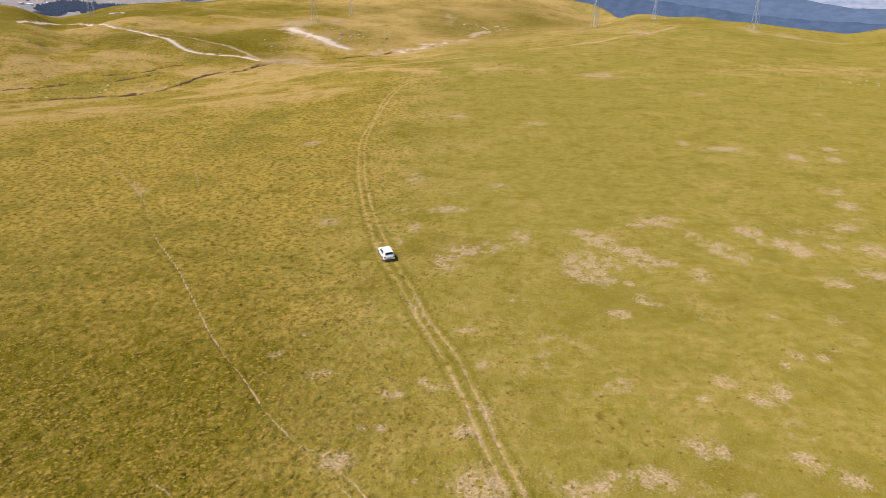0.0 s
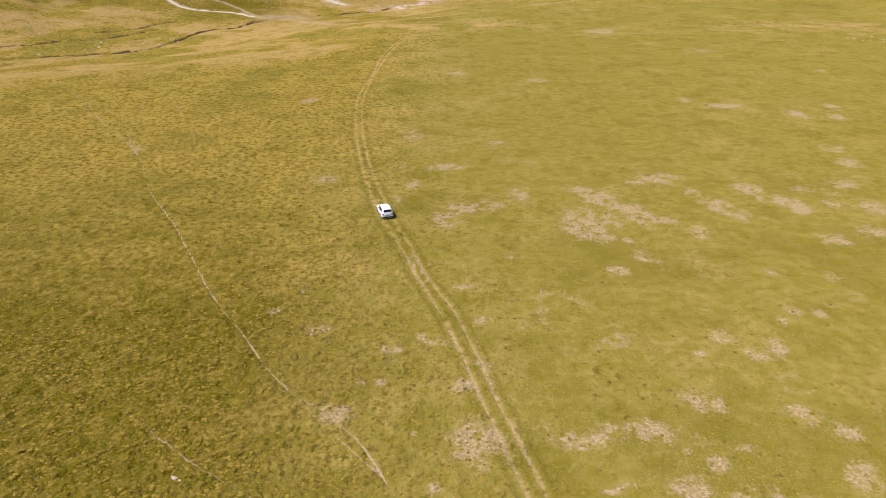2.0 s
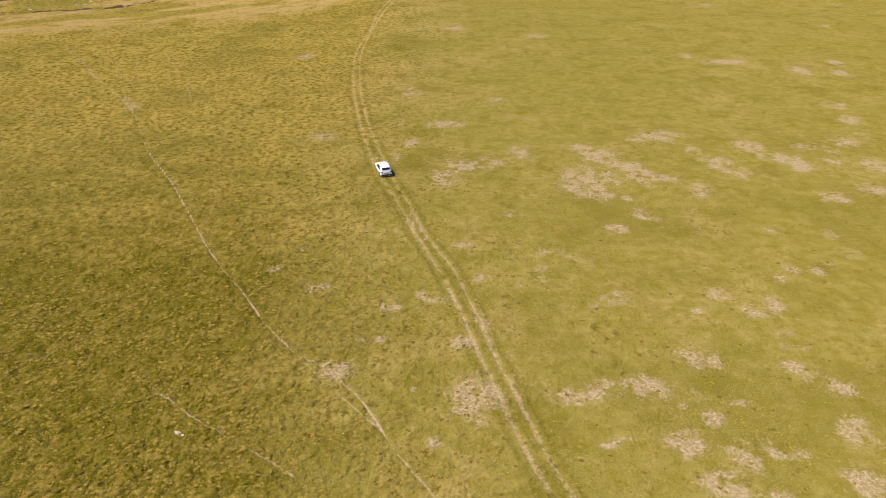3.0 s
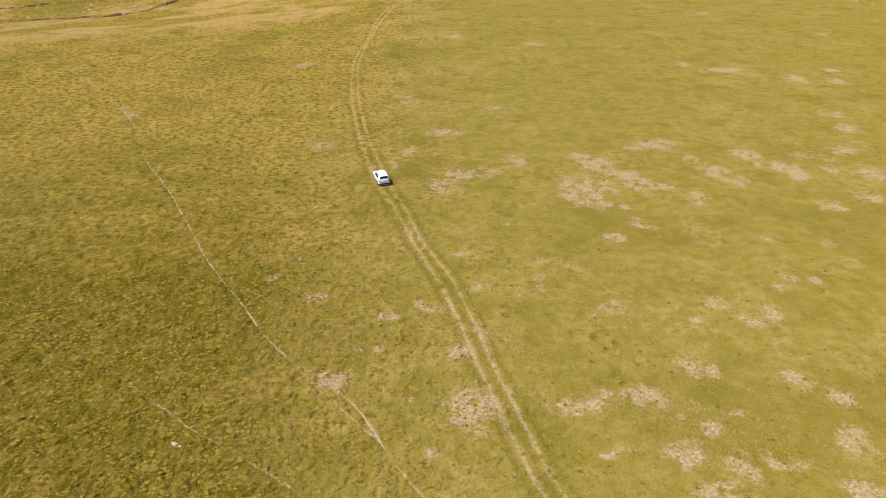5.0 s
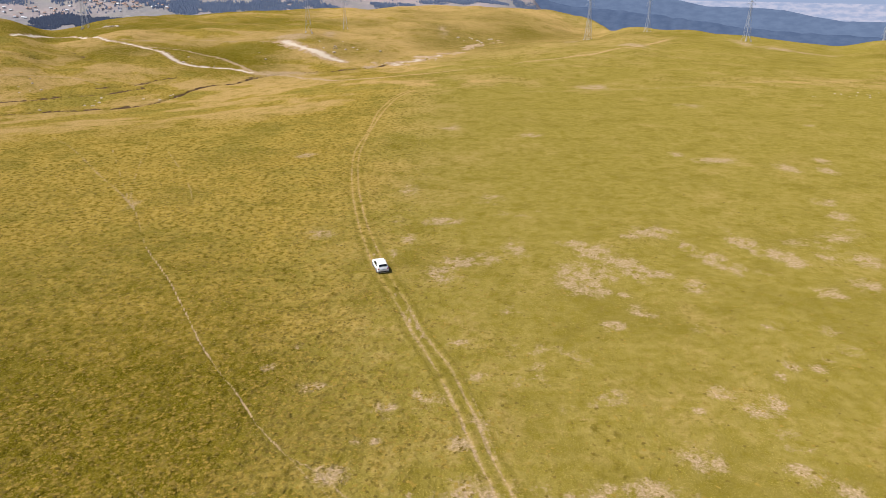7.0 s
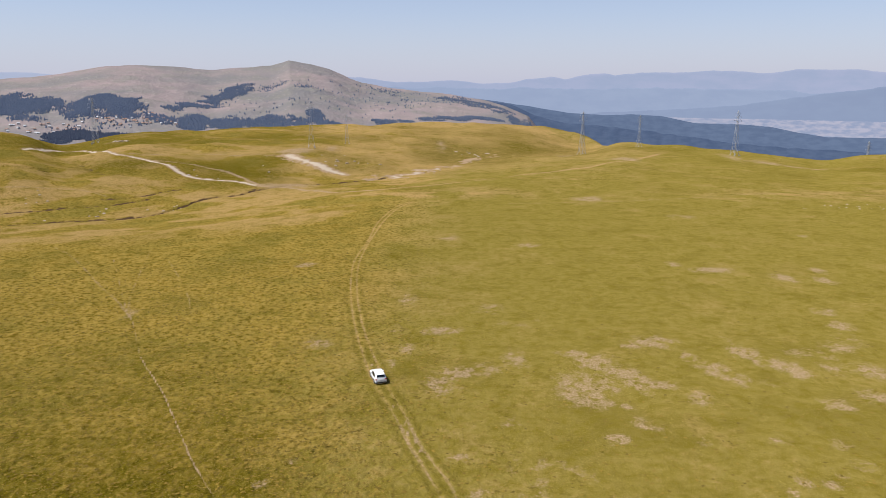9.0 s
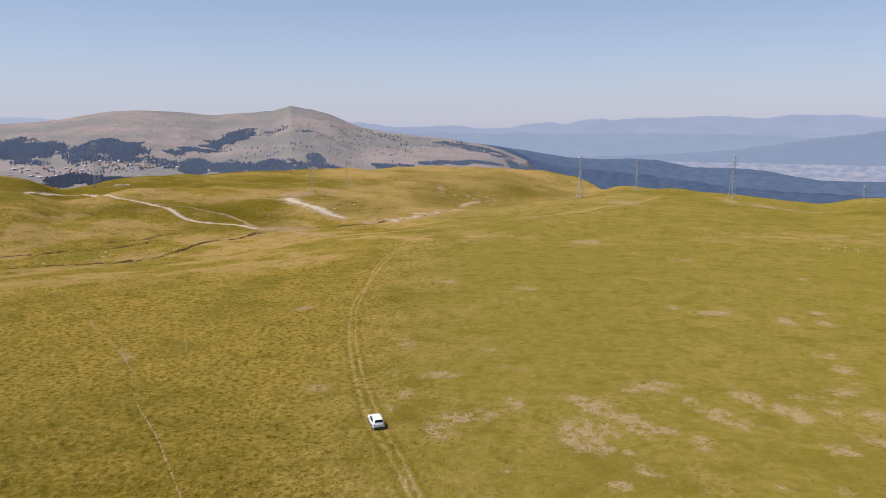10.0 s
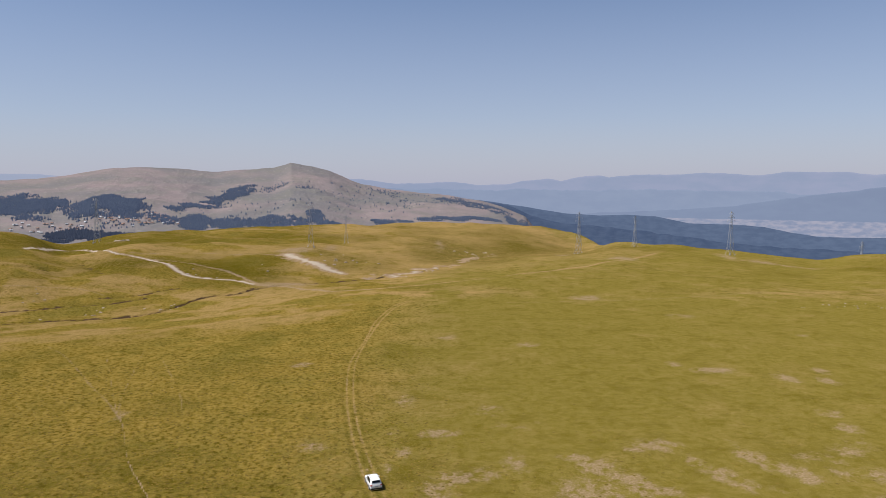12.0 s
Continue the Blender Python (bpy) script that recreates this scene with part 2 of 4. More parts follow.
def height(x, y):
    r = np.hypot(x, y)
    az = np.degrees(np.arctan2(x, y))
    rc, zc = np.interp(az, FINE_AZ, FINE_R), np.interp(az, FINE_AZ, FINE_Z)
    z = zc * step(0, 1, (r - 290) / (rc - 290))
    wx, wy = 2.2 * grain(x, y, 13, 301, 2), 2.2 * grain(x, y, 13, 302, 2)
    d = far_from(x + wx, y + wy, BROOK, 230)
    z = z - 9.5 * np.exp(-(d / 62) ** 2) - 0.9 * np.exp(-(d / 1.05) ** 4)
    wild = step(260, 420, r) * (1 - 0.8 * step(40, 130, x) * step(640, 540, r))
    z = z + wild * step(25, 90, d) * (2.6 * grain(x, y, 105, 3, 3)) + (0.35 + 0.75 * wild) * grain(x, y, 31, 8, 2) * (0.4 + wild * step(8, 40, d))
    over = np.maximum(r - rc, 0)
    z = z - 0.3 * over * over / (over + 70)
    return np.maximum(z, -130 - 0.2 * np.clip(r - 850, 0, 2000) + 4 * grain(x, y, 300, 5, 2))


RUT_WEST = smooth_line([(10, 35.5), (9, 38.6), (7.7, 42.4), (6.8, 45.6), (5.9, 49), (5.1, 52.7), (4.6, 54.7), (4, 56.8), (3.3, 59.5), (2.8, 61.8), (2.4, 64.4), (1.4, 67.7), (0.6, 71.1), (-0.5, 74.9), (-2, 79.1), (-3.6, 83.9), (-5.7, 91.5), (-7.5, 96.7), (-9.4, 102.1), (-10.8, 107.5), (-13.6, 119.9), (-15.5, 129.7), (-16.9, 138.1), (-18.1, 146.9), (-19.6, 158.9), (-21, 175.6), (-20.8, 185.9), (-19.9, 197.3), (-19.5, 210.6), (-19.3, 231.3), (-16.9, 248.7), (-14.8, 261.9), (-10, 275)])
RUT_EAST = smooth_line([(11.7, 35.5), (10.6, 38.6), (9.3, 42.4), (8.4, 45.6), (7.6, 49), (6.7, 52.7), (6.1, 54.6), (5.5, 56.7), (4.9, 59.4), (4.5, 61.8), (4, 64.4), (3, 67.7), (2.4, 71.1), (1.2, 75.1), (-0.5, 79.1), (-2.3, 83.9), (-4.3, 91.5), (-6, 96.7), (-7.7, 102.1), (-9, 107.5), (-12, 119.9), (-14, 129.7), (-15.4, 138.1), (-16.8, 147), (-18.2, 159), (-19.6, 175.5), (-19.6, 185.9), (-19.3, 197.3), (-18.7, 210.5), (-17.6, 231.2), (-15.6, 247.5), (-13.5, 260.5), (-8.6, 274)])
RUT_SPARE = smooth_line([(6.2, 54.4), (5.7, 57.6), (5.4, 59.8), (5.2, 61.8), (4.7, 63.7), (4.2, 66.1), (3.7, 68.5)])
FOOTPATH = smooth_line([(1.9, 36), (-0.1, 38.7), (-1.1, 40.3), (-1.8, 41.3), (-2.8, 42.7), (-3.7, 44), (-4.5, 45.4), (-5.1, 46.6), (-5.8, 47.9), (-6.4, 49), (-7.2, 50.3), (-7.8, 51.3), (-8.5, 52.1), (-9.5, 53.1), (-10.4, 54.3), (-11.3, 55.4), (-13, 56.5), (-13.9, 57.2), (-15, 58), (-16.5, 59.8), (-17.8, 61.5), (-18.9, 62.9), (-19.9, 64.6), (-21.3, 66.9), (-22.6, 68.9), (-24.3, 71.1), (-25.7, 73.3), (-26.9, 75.1), (-28.2, 77.1), (-29.8, 79.6), (-31.2, 82.1), (-32.9, 85.3), (-34.6, 88.4), (-36.6, 92), (-38.9, 96.3), (-41, 100), (-43.7, 104.2), (-46.1, 107.8), (-48.8, 112), (-51.5, 117.3), (-54.9, 124.6), (-57.6, 130.2), (-60.7, 135.7), (-64.1, 141.7), (-76, 166), (-84, 182)], 1)
FOOTPATH_FORK = smooth_line([(-5.3, 46.7), (-6, 47.4), (-6.8, 48.3), (-7.5, 49), (-8.3, 50), (-9.5, 51.3), (-10.1, 52.3), (-11.1, 53.5), (-12, 54.1), (-12.8, 55.3), (-13.9, 56.8), (-14.5, 57.5)], 1)
FOOTPATH_WEST = smooth_line([(-12, 41.5), (-14.1, 43), (-15.2, 43.7), (-17.1, 44.9), (-19.2, 46.4), (-20.8, 47.4), (-22.4, 48.5), (-31, 55.5)], 1)
ROAD_WEST = smooth_line([(-245, 430), (-269, 511), (-249, 510), (-231, 493), (-196, 433), (-179, 429), (-162, 412), (-147, 398), (-141, 392), (-131, 386), (-120, 389), (-107, 387), (-97, 380)])
ROAD_MAIN = smooth_line([(-171, 418), (-142, 411), (-119, 408), (-107, 398), (-97, 382), (-89, 375), (-79, 374), (-73, 369), (-62, 350), (-48, 320), (-37, 318), (-25, 317)])
ROAD_EAST = smooth_line([(-25, 317), (-7, 331), (9, 337), (23, 343), (38, 358), (53, 365), (70, 375), (87, 386), (106, 411), (130, 449), (152, 486)])
ROAD_HILL = smooth_line([(-193, 432), (-173, 449), (-151, 457), (-123, 461), (-95, 458)])
SCAR = smooth_line([(-94, 459), (-79, 441), (-67, 427), (-56, 421)])
GRAVEL_BED = smooth_line([(-36, 406), (-29, 417), (-16, 423), (-8, 436), (-1, 456)])
GRAVEL_HEAD = smooth_line([(5, 466), (12, 470), (19, 506), (35, 538), (50, 557)])
GULLY_NORTH = smooth_line([(-149, 322), (-142, 329), (-138, 334), (-135, 343), (-129, 352), (-125, 357)])
SHEEP_PATH = smooth_line([(-195, 319), (-184, 326), (-173, 335), (-161, 332), (-151, 327)])
GULLY_MID = smooth_line([(-190, 284), (-178, 290), (-165, 299), (-153, 309), (-140, 310), (-136, 321), (-133, 328)])
GULLY_WEST = smooth_line([(-213, 353), (-205, 357), (-199, 367)])
GULLY_HIGH = smooth_line([(-208, 413), (-201, 410), (-185, 388), (-174, 375)])
TRAIL_WEST = smooth_line([(-109.1, 200.4), (-97.4, 187.1), (-85.4, 170.0), (-75.2, 155.4), (-66.2, 143.7), (-59.7, 133.8)], 1)
TRAIL_FORK = smooth_line([(-78.8, 193.4), (-71.9, 169.9), (-67.1, 153.2), (-63.9, 142.9), (-59.5, 133.8)], 1)
TRAIL_NORTH = smooth_line([(-69.4, 181.0), (-60.7, 163.8), (-53.4, 148.9), (-48.4, 135.5)], 1)
TRACK_OLD = smooth_line([(90.5, 214.2), (79.2, 186.2), (69.9, 159.3), (59.5, 135.0), (51.0, 116.4)])
TRACK_EAST = smooth_line([(28, 267), (61, 270), (84, 274), (109, 282), (135, 294), (163, 298), (186, 289)])

PATCHES = []


def patch(x, y, w, d, k=1.0):
    """A worn patch in the turf: its middle and half its width and depth in metres."""
    PATCHES.append((x, y, w, d, k))


patch(38.4, 119.4, 2.8, 2.2)
patch(34.0, 117.4, 1.5, 1.1, 0.8)
patch(23.1, 114.1, 1.9, 1.3, 0.7)
patch(26.4, 110.3, 2.6, 2.9)
patch(29.8, 105.6, 2.0, 1.8)
patch(22.3, 101.1, 3.0, 3.0)
patch(26.5, 100.4, 1.0, 1.7, 0.8)
patch(31.6, 101.7, 1.9, 2.6)
patch(34.8, 100.8, 1.3, 1.3)
patch(22.6, 95.9, 2.3, 2.0)
patch(19.9, 97.6, 1.5, 1.6)
patch(26.9, 93.5, 0.8, 1.0, 0.7)
patch(27.8, 88.4, 0.9, 1.4, 0.8)
patch(29.3, 86.6, 0.9, 1.0, 0.7)
patch(23.4, 84.1, 1.1, 1.0)
patch(42.3, 112.4, 1.1, 1.8, 0.8)
patch(44.3, 107.0, 1.8, 2.1)
patch(45.4, 103.8, 1.2, 1.4, 0.8)
patch(47.0, 102.9, 1.2, 1.8)
patch(38.4, 96.2, 1.3, 2.0)
patch(52.4, 114.0, 1.7, 2.3)
patch(53.1, 109.7, 0.9, 1.5, 0.8)
patch(56.1, 109.0, 1.5, 1.9)
patch(57.5, 106.6, 1.5, 2.3, 1.1)
patch(63.6, 107.3, 1.3, 1.9, 0.8)
patch(51.9, 119.4, 0.8, 2.3, 0.5)
patch(61.5, 114.0, 2.1, 1.6, 0.5)
patch(77.9, 136.2, 2.0, 2.1, 0.7)
patch(76.8, 127.6, 1.7, 1.9)
patch(70.0, 116.5, 2.1, 1.9, 0.9)
patch(73.8, 120.1, 1.8, 3.5, 0.5)
patch(69.3, 106.0, 1.8, 2.3)
patch(64.0, 96.7, 1.5, 1.8)
patch(57.5, 93.8, 1.6, 1.6)
patch(44.0, 83.9, 1.3, 1.0, 0.7)
patch(51.7, 101.6, 1.8, 1.3, 0.4)
patch(51.3, 82.5, 1.0, 0.9, 0.9)
patch(51.6, 77.3, 1.3, 1.1, 0.5)
patch(48.0, 75.7, 1.0, 1.1, 0.5)
patch(42.1, 74.0, 0.8, 1.1, 0.7)
patch(45.5, 73.3, 0.7, 0.7, 0.8)
patch(34.1, 83.4, 0.8, 1.3, 0.4)
patch(39.8, 71.8, 0.7, 0.9, 0.8)
patch(31.8, 68.1, 1.0, 0.9, 1.1)
patch(28.0, 64.7, 0.6, 0.5, 0.9)
patch(34.4, 64.6, 1.1, 0.9)
patch(37.1, 66.0, 0.9, 1.4, 0.8)
patch(35.5, 60.7, 1.1, 1.0, 0.6)
patch(36.2, 58.3, 1.2, 0.8, 0.7)
patch(25.4, 56.9, 1.7, 1.6, 0.6)
patch(27.0, 56.0, 0.6, 0.8)
patch(34.3, 55.1, 1.0, 0.6, 1.1)
patch(36.0, 53.4, 1.4, 1.5, 0.5)
patch(37.8, 52.1, 1.3, 1.0)
patch(13.1, 51.1, 2.1, 0.9, 1.1)
patch(19.2, 52.2, 1.9, 1.1, 1.1)
patch(16.0, 52.3, 1.1, 1.0, 0.6)
patch(23.4, 51.0, 1.0, 0.8, 0.5)
patch(22.3, 49.6, 0.4, 0.4)
patch(24.2, 47.9, 0.7, 0.7, 1.1)
patch(21.0, 44.9, 1.2, 1.2)
patch(25.5, 43.3, 1.0, 1.3)
patch(22.9, 40.5, 1.4, 1.3, 1.1)
patch(36.4, 46.2, 1.2, 1.4)
patch(33.7, 40.5, 1.4, 1.0, 1.2)
patch(28.2, 43.6, 0.6, 0.5, 0.8)
patch(30.0, 43.4, 1.0, 0.6, 0.6)
patch(27.9, 44.5, 0.6, 0.7, 0.8)
patch(26.1, 39.1, 1.1, 0.6)
patch(15.3, 45.3, 0.9, 0.4, 0.9)
patch(14.2, 44.7, 0.7, 0.3, 0.8)
patch(27.4, 49.8, 1.0, 0.6, 0.6)
patch(-5.8, 145.0, 1.6, 3.2, 0.6)
patch(1.6, 125.7, 2.1, 1.5)
patch(-5.1, 116.4, 0.9, 1.6)
patch(-7.4, 109.5, 0.9, 2.2, 0.6)
patch(-2.0, 125.1, 0.8, 1.2, 0.7)
patch(3.7, 106.3, 2.3, 1.4)
patch(0.9, 102.0, 1.9, 2.6)
patch(8.3, 107.3, 1.4, 1.9, 0.8)
patch(13.3, 111.6, 1.7, 3.5, 0.6)
patch(11.4, 139.1, 2.0, 3.3, 0.5)
patch(2.9, 79.6, 1.0, 0.7)
patch(10.6, 88.7, 1.4, 1.4, 0.5)
patch(-7.2, 125.3, 1.0, 3.7, 0.4)
patch(2.3, 59.3, 1.0, 0.8, 1.1)
patch(3.0, 50.8, 1.8, 2.2, 1.2)
patch(4.5, 63.1, 0.7, 0.9, 1.2)
patch(4.7, 71.6, 1.2, 0.8, 0.6)
patch(-2.2, 68.1, 0.5, 0.7)
patch(9.4, 52.3, 0.8, 0.8, 0.6)
patch(-0.6, 66.8, 1.6, 1.4, 0.5)
patch(7.2, 52.3, 0.5, 1.1, 0.6)
patch(-5.6, 65.4, 1.2, 1.1, 0.8)
patch(-8.2, 60.0, 0.4, 0.5, 1.1)
patch(-6.2, 59.7, 0.4, 0.5, 1.1)
patch(-10.4, 54.9, 1.4, 1.0, 1.1)
patch(-14.1, 70.1, 1.6, 0.7, 0.6)
patch(-17.0, 52.6, 0.4, 0.4, 0.7)
patch(-0.5, 45.1, 0.5, 0.5, 0.9)
patch(-2.6, 52.1, 0.3, 0.4, 0.8)
patch(-20.8, 119.1, 1.8, 1.4, 0.9)
patch(-17.6, 79.3, 0.6, 0.6)
patch(-20.1, 74.1, 0.7, 0.7, 0.8)
patch(-14.3, 69.6, 1.2, 0.7, 0.6)
patch(-1.9, 81.6, 0.16, 0.45, 1.3)
patch(-2.6, 84.2, 0.16, 0.45, 1.3)
patch(-3.7, 86.3, 0.16, 0.45, 1.3)
patch(-4.2, 88.9, 0.16, 0.45, 1.3)
patch(-6.0, 94.2, 0.16, 0.45, 1.3)
patch(-10.4, 109.4, 0.16, 0.45, 1.3)
patch(81.9, 161.6, 1.8, 2.9)
patch(67.5, 168.7, 3.2, 2.1, 1.2)
patch(93.5, 168.1, 1.3, 2.1)
patch(90.4, 159.2, 1.5, 2.3)
patch(59.8, 174.6, 1.4, 1.7)
patch(109.0, 207.9, 1.6, 1.5)
patch(83.9, 238.9, 2.8, 2.9)
patch(60.3, 280.6, 3.2, 5.2)
patch(-60.5, 136.0, 0.9, 3.0, 0.6)
patch(-32.7, 175.1, 2.0, 1.7)
patch(26.2, 196.2, 2.2, 2.0)
patch(3.2, 207.0, 2.3, 3.0)
patch(115, 436, 7, 9, 1)
patch(60, 278, 4.5, 4, 1)
patch(196, 471, 5, 14, 0.8)
patch(225, 445, 16, 4, 0.9)
patch(208, 455, 12, 5, 0.9)
patch(-92, 476, 9, 9, 1)
patch(5, 574, 3, 25, 0.8)
patch(99, 549, 5, 14, 0.7)
patch(-71, 508, 5, 10, 0.6)
patch(-80, 379, 12, 5, 1)
patch(-236, 536, 6, 8, 0.6)


def spot(x, y, cx, cy, w, d):
    return np.exp(-((x - cx) / w) ** 2 - ((y - cy) / d) ** 2)


def cover(x, y):
    """Bare earth, dry straw, fresh grass and dark gully earth with painted shade at every point, from 0 to 1."""
    r = np.hypot(x, y)
    ragged = 1 + 0.5 * grain(x, y, 2.3, 71, 2)
    bare = np.zeros_like(x)
    worn = 0.5 + 0.5 * step(-0.7, 0.5, grain(x, y, 6.0, 17, 2))
    near_worn = 1.0 - 0.1 * step(80, 130, r) - 0.2 * step(140, 200, r)
    for line, width, k in ((RUT_WEST, 0.25, 0.52), (RUT_EAST, 0.25, 0.52), (RUT_SPARE, 0.18, 0.3)):
        stony = 0.8 + 0.2 * step(46, 56, r) * step(96, 76, r)
        bare = np.maximum(bare, k * stony * worn * near_worn * np.exp(-(far_from(x, y, line, 4) / (width * ragged)) ** 4))
    for line, width, k in ((FOOTPATH, 0.1, 0.95), (FOOTPATH_FORK, 0.09, 0.75), (FOOTPATH_WEST, 0.1, 0.75), (TRAIL_WEST, 0.24, 0.9), (TRAIL_FORK, 0.2, 0.8), (TRAIL_NORTH, 0.2, 0.7)):
        fade = 1 - 0.35 * step(100, 150, r)
        bare = np.maximum(bare, fade * k * worn * np.exp(-(far_from(x, y, line, 3) / (width * ragged)) ** 2))
    for line, width, k in ((ROAD_WEST, 1.9, 1.3), (ROAD_MAIN, 1.5, 0.7), (ROAD_HILL, 1.2, 0.6), (ROAD_EAST, 1.0, 0.42), (SHEEP_PATH, 1.0, 0.4), (TRACK_EAST, 1.1, 0.26), (TRACK_OLD, 0.9, 0.12), (SCAR, 5.5, 1.16)):
        bare = np.maximum(bare, k * np.exp(-(far_from(x, y, line, 30) / (width * ragged)) ** 4))
    jx, jy = x + 5 * grain(x, y, 12, 311, 3), y + 5 * grain(x, y, 12, 312, 3)
    for line, width, k in ((GRAVEL_BED, 6.0, 1.15), (GRAVEL_HEAD, 3.4, 1.0)):
        bare = np.maximum(bare, k * step(-0.9, 0.1, grain(x, y, 8, 313, 3)) * np.exp(-(far_from(jx, jy, line, 30) / (width * ragged)) ** 4))
    for cx, cy, w, d, k in PATCHES:
        near = (np.abs(x - cx) < 4 * w) & (np.abs(y - cy) < 4 * d)
        if near.any():
            px, py = x[near], y[near]
            e = ((px - cx) / (1.15 * w)) ** 2 + ((py - cy) / (1.15 * d)) ** 2
            rough = grain(px, py, 1.1, 40, 3) if cy < 200 else grain(px, py, 6.0, 40, 3)
            v = k * np.exp(-0.62 * e) * (0.64 + 0.5 * rough)
            bare[near] = np.maximum(bare[near], np.clip(v, 0, 0.56))
    west = step(8, -38, x - 0.02 * y + 9 * grain(x, y, 40, 21, 2))
    sweep = grain(x, y, 19, 22, 5)
    dry = west * (0.58 + 0.42 * step(-0.95, 0.6, sweep)) + 0.27 * (1 - west) * step(-0.3, 0.7, grain(x, y, 11, 27, 4))
    dry = dry + 0.3 * step(190, 280, r) * step(30, -30, x) * step(-0.7, 0.2, sweep)
    dry = dry + 1.2 * spot(x, y, 8, 296, 34, 14) * step(-0.6, 0.3, grain(x, y, 9, 50, 2)) + 0.85 * spot(x, y, 158, 294, 60, 14) * step(-0.6, 0.3, grain(x, y, 9, 51, 2))
    dry = dry + 0.35 * step(380, 480, r) * step(40, 0, x) * step(-0.35, 0.45, grain(x, y, 60, 52, 3))
    dry = dry + 0.75 * step(540, 620, r) * step(135, 100, x) * step(-40, 30, x) + 0.45 * step(395, 430, y) * np.exp(-(far_from(x, y, BROOK, 90) / 38) ** 2)
    dry = dry + 0.5 * spot(x, y, 80, 700, 90, 130) + 0.1 * spot(x, y, 210, 500, 60, 40)
    ruts = np.minimum(far_from(x, y, RUT_WEST, 4), far_from(x, y, RUT_EAST, 4))
    dry = dry + 0.5 * np.exp(-(ruts / 0.3) ** 4)
    # east beyond 220 m: drier grass, its paling also painted in for haze
    dry = dry + 0.9 * np.exp(-(far_from(x, y, ROAD_EAST, 12) / 1.5) ** 2) + 0.1 * step(220, 330, r) * step(-20, 40, x)
    rise = grain(x, y, 105, 3, 3)
    dry = dry + step(300, 420, r) * step(170, 60, x) * (0.5 * step(-0.9, 0.9, rise) + 0.05 - 0.42 * step(-50, -150, x)) + 0.55 * step(430, 520, r) * step(-130, -20, x) * step(180, 130, x)
    lush = step(0.1, 1.0, grain(x, y, 14, 23, 4)) * (0.6 - 0.4 * step(90, 180, r)) * (1 - 0.5 * step(-5, 15, x)) + 0.7 * step(300, 420, r) * step(0.15, -0.9, rise)
    lump = grain(x, y, 1.1, 91, 2)
    lush = lush + 0.3 * west * step(0.0, -1.0, sweep) * step(300, 200, r)
    coarse = step(-4, -34, x + 0.12 * (y - 45)) * step(150, 65, r)
    dry = dry + coarse * (0.5 * lump) + step(160, 90, r) * (1 - coarse) * 0.25 * lump
    dry = np.minimum(dry, 0.86 + 0.54 * step(170, 300, r))
    dry = dry + 0.3 * step(90, 140, r) * np.exp(-(ruts / 0.3) ** 4)
    faint = step(0.15, 0.9, grain(x, y, 16, 25, 2)) * step(-10, 20, x) * step(190, 120, r)
    bare = np.maximum(bare, 0.42 * faint * step(0.1, 0.9, grain(x, y, 2.4, 26, 3)))
    lush = lush + coarse * (0.5 + 0.35 * step(-0.4, 0.6, grain(x, y, 7, 24, 3)) - 0.4 * lump)
    lush = lush + 0.9 * spot(x, y, -178, 395, 22, 20) + 0.8 * spot(x, y, -140, 415, 44, 20) + 0.3 * spot(x, y, 70, 620, 25, 40)
    lush = lush + 0.5 * spot(x, y, -45, 440, 22, 18) + 0.6 * spot(x, y, -9, 61, 5, 4) + 0.6 * spot(x, y, -31, 42, 14, 10) + 0.45 * spot(x, y, -70, 470, 40, 25)
    lush = lush + (0.5 - 0.15 * step(100, 140, r)) * np.exp(-((ruts - 0.85) / 0.35) ** 2) * (1 - 0.5 * step(140, 200, r)) + 0.12 * np.exp(-(far_from(x + 0.6, y, FOOTPATH, 12) / 0.7) ** 2)
    lush = lush + 1.0 * step(-8, -36, x) * step(95, 48, y) * (0.75 + 0.4 * lump)
    # brook and gully banks: dark earth plus painted overhang shade
    soil_shade = np.zeros_like(x)
    wx, wy = 2.2 * grain(x, y, 13, 301, 2), 2.2 * grain(x, y, 13, 302, 2)
    for line, width, k in ((BROOK, 1.0, 1.25), (GULLY_NORTH, 0.85, 1.0), (GULLY_MID, 0.8, 0.95), (GULLY_WEST, 1.2, 0.7), (GULLY_HIGH, 1.6, 0.6)):
        broken = 0.66 + 0.34 * step(-0.6, 0.3, grain(x, y, 6, 61, 3))
        soil_shade = np.maximum(soil_shade, k * broken * np.clip(1.25 - far_from(x + wx, y + wy, line, 20) / (1.8 * width * ragged), 0, 1))
    soil_shade = soil_shade * (1 - 0.8 * np.clip(bare, 0, 1)) * step(470, 400, y)
    return np.clip(np.stack([bare, np.clip(dry, 0, 1.4), np.clip(lush, 0, 1), np.clip(soil_shade, 0, 1)], -1), 0, 1.4)


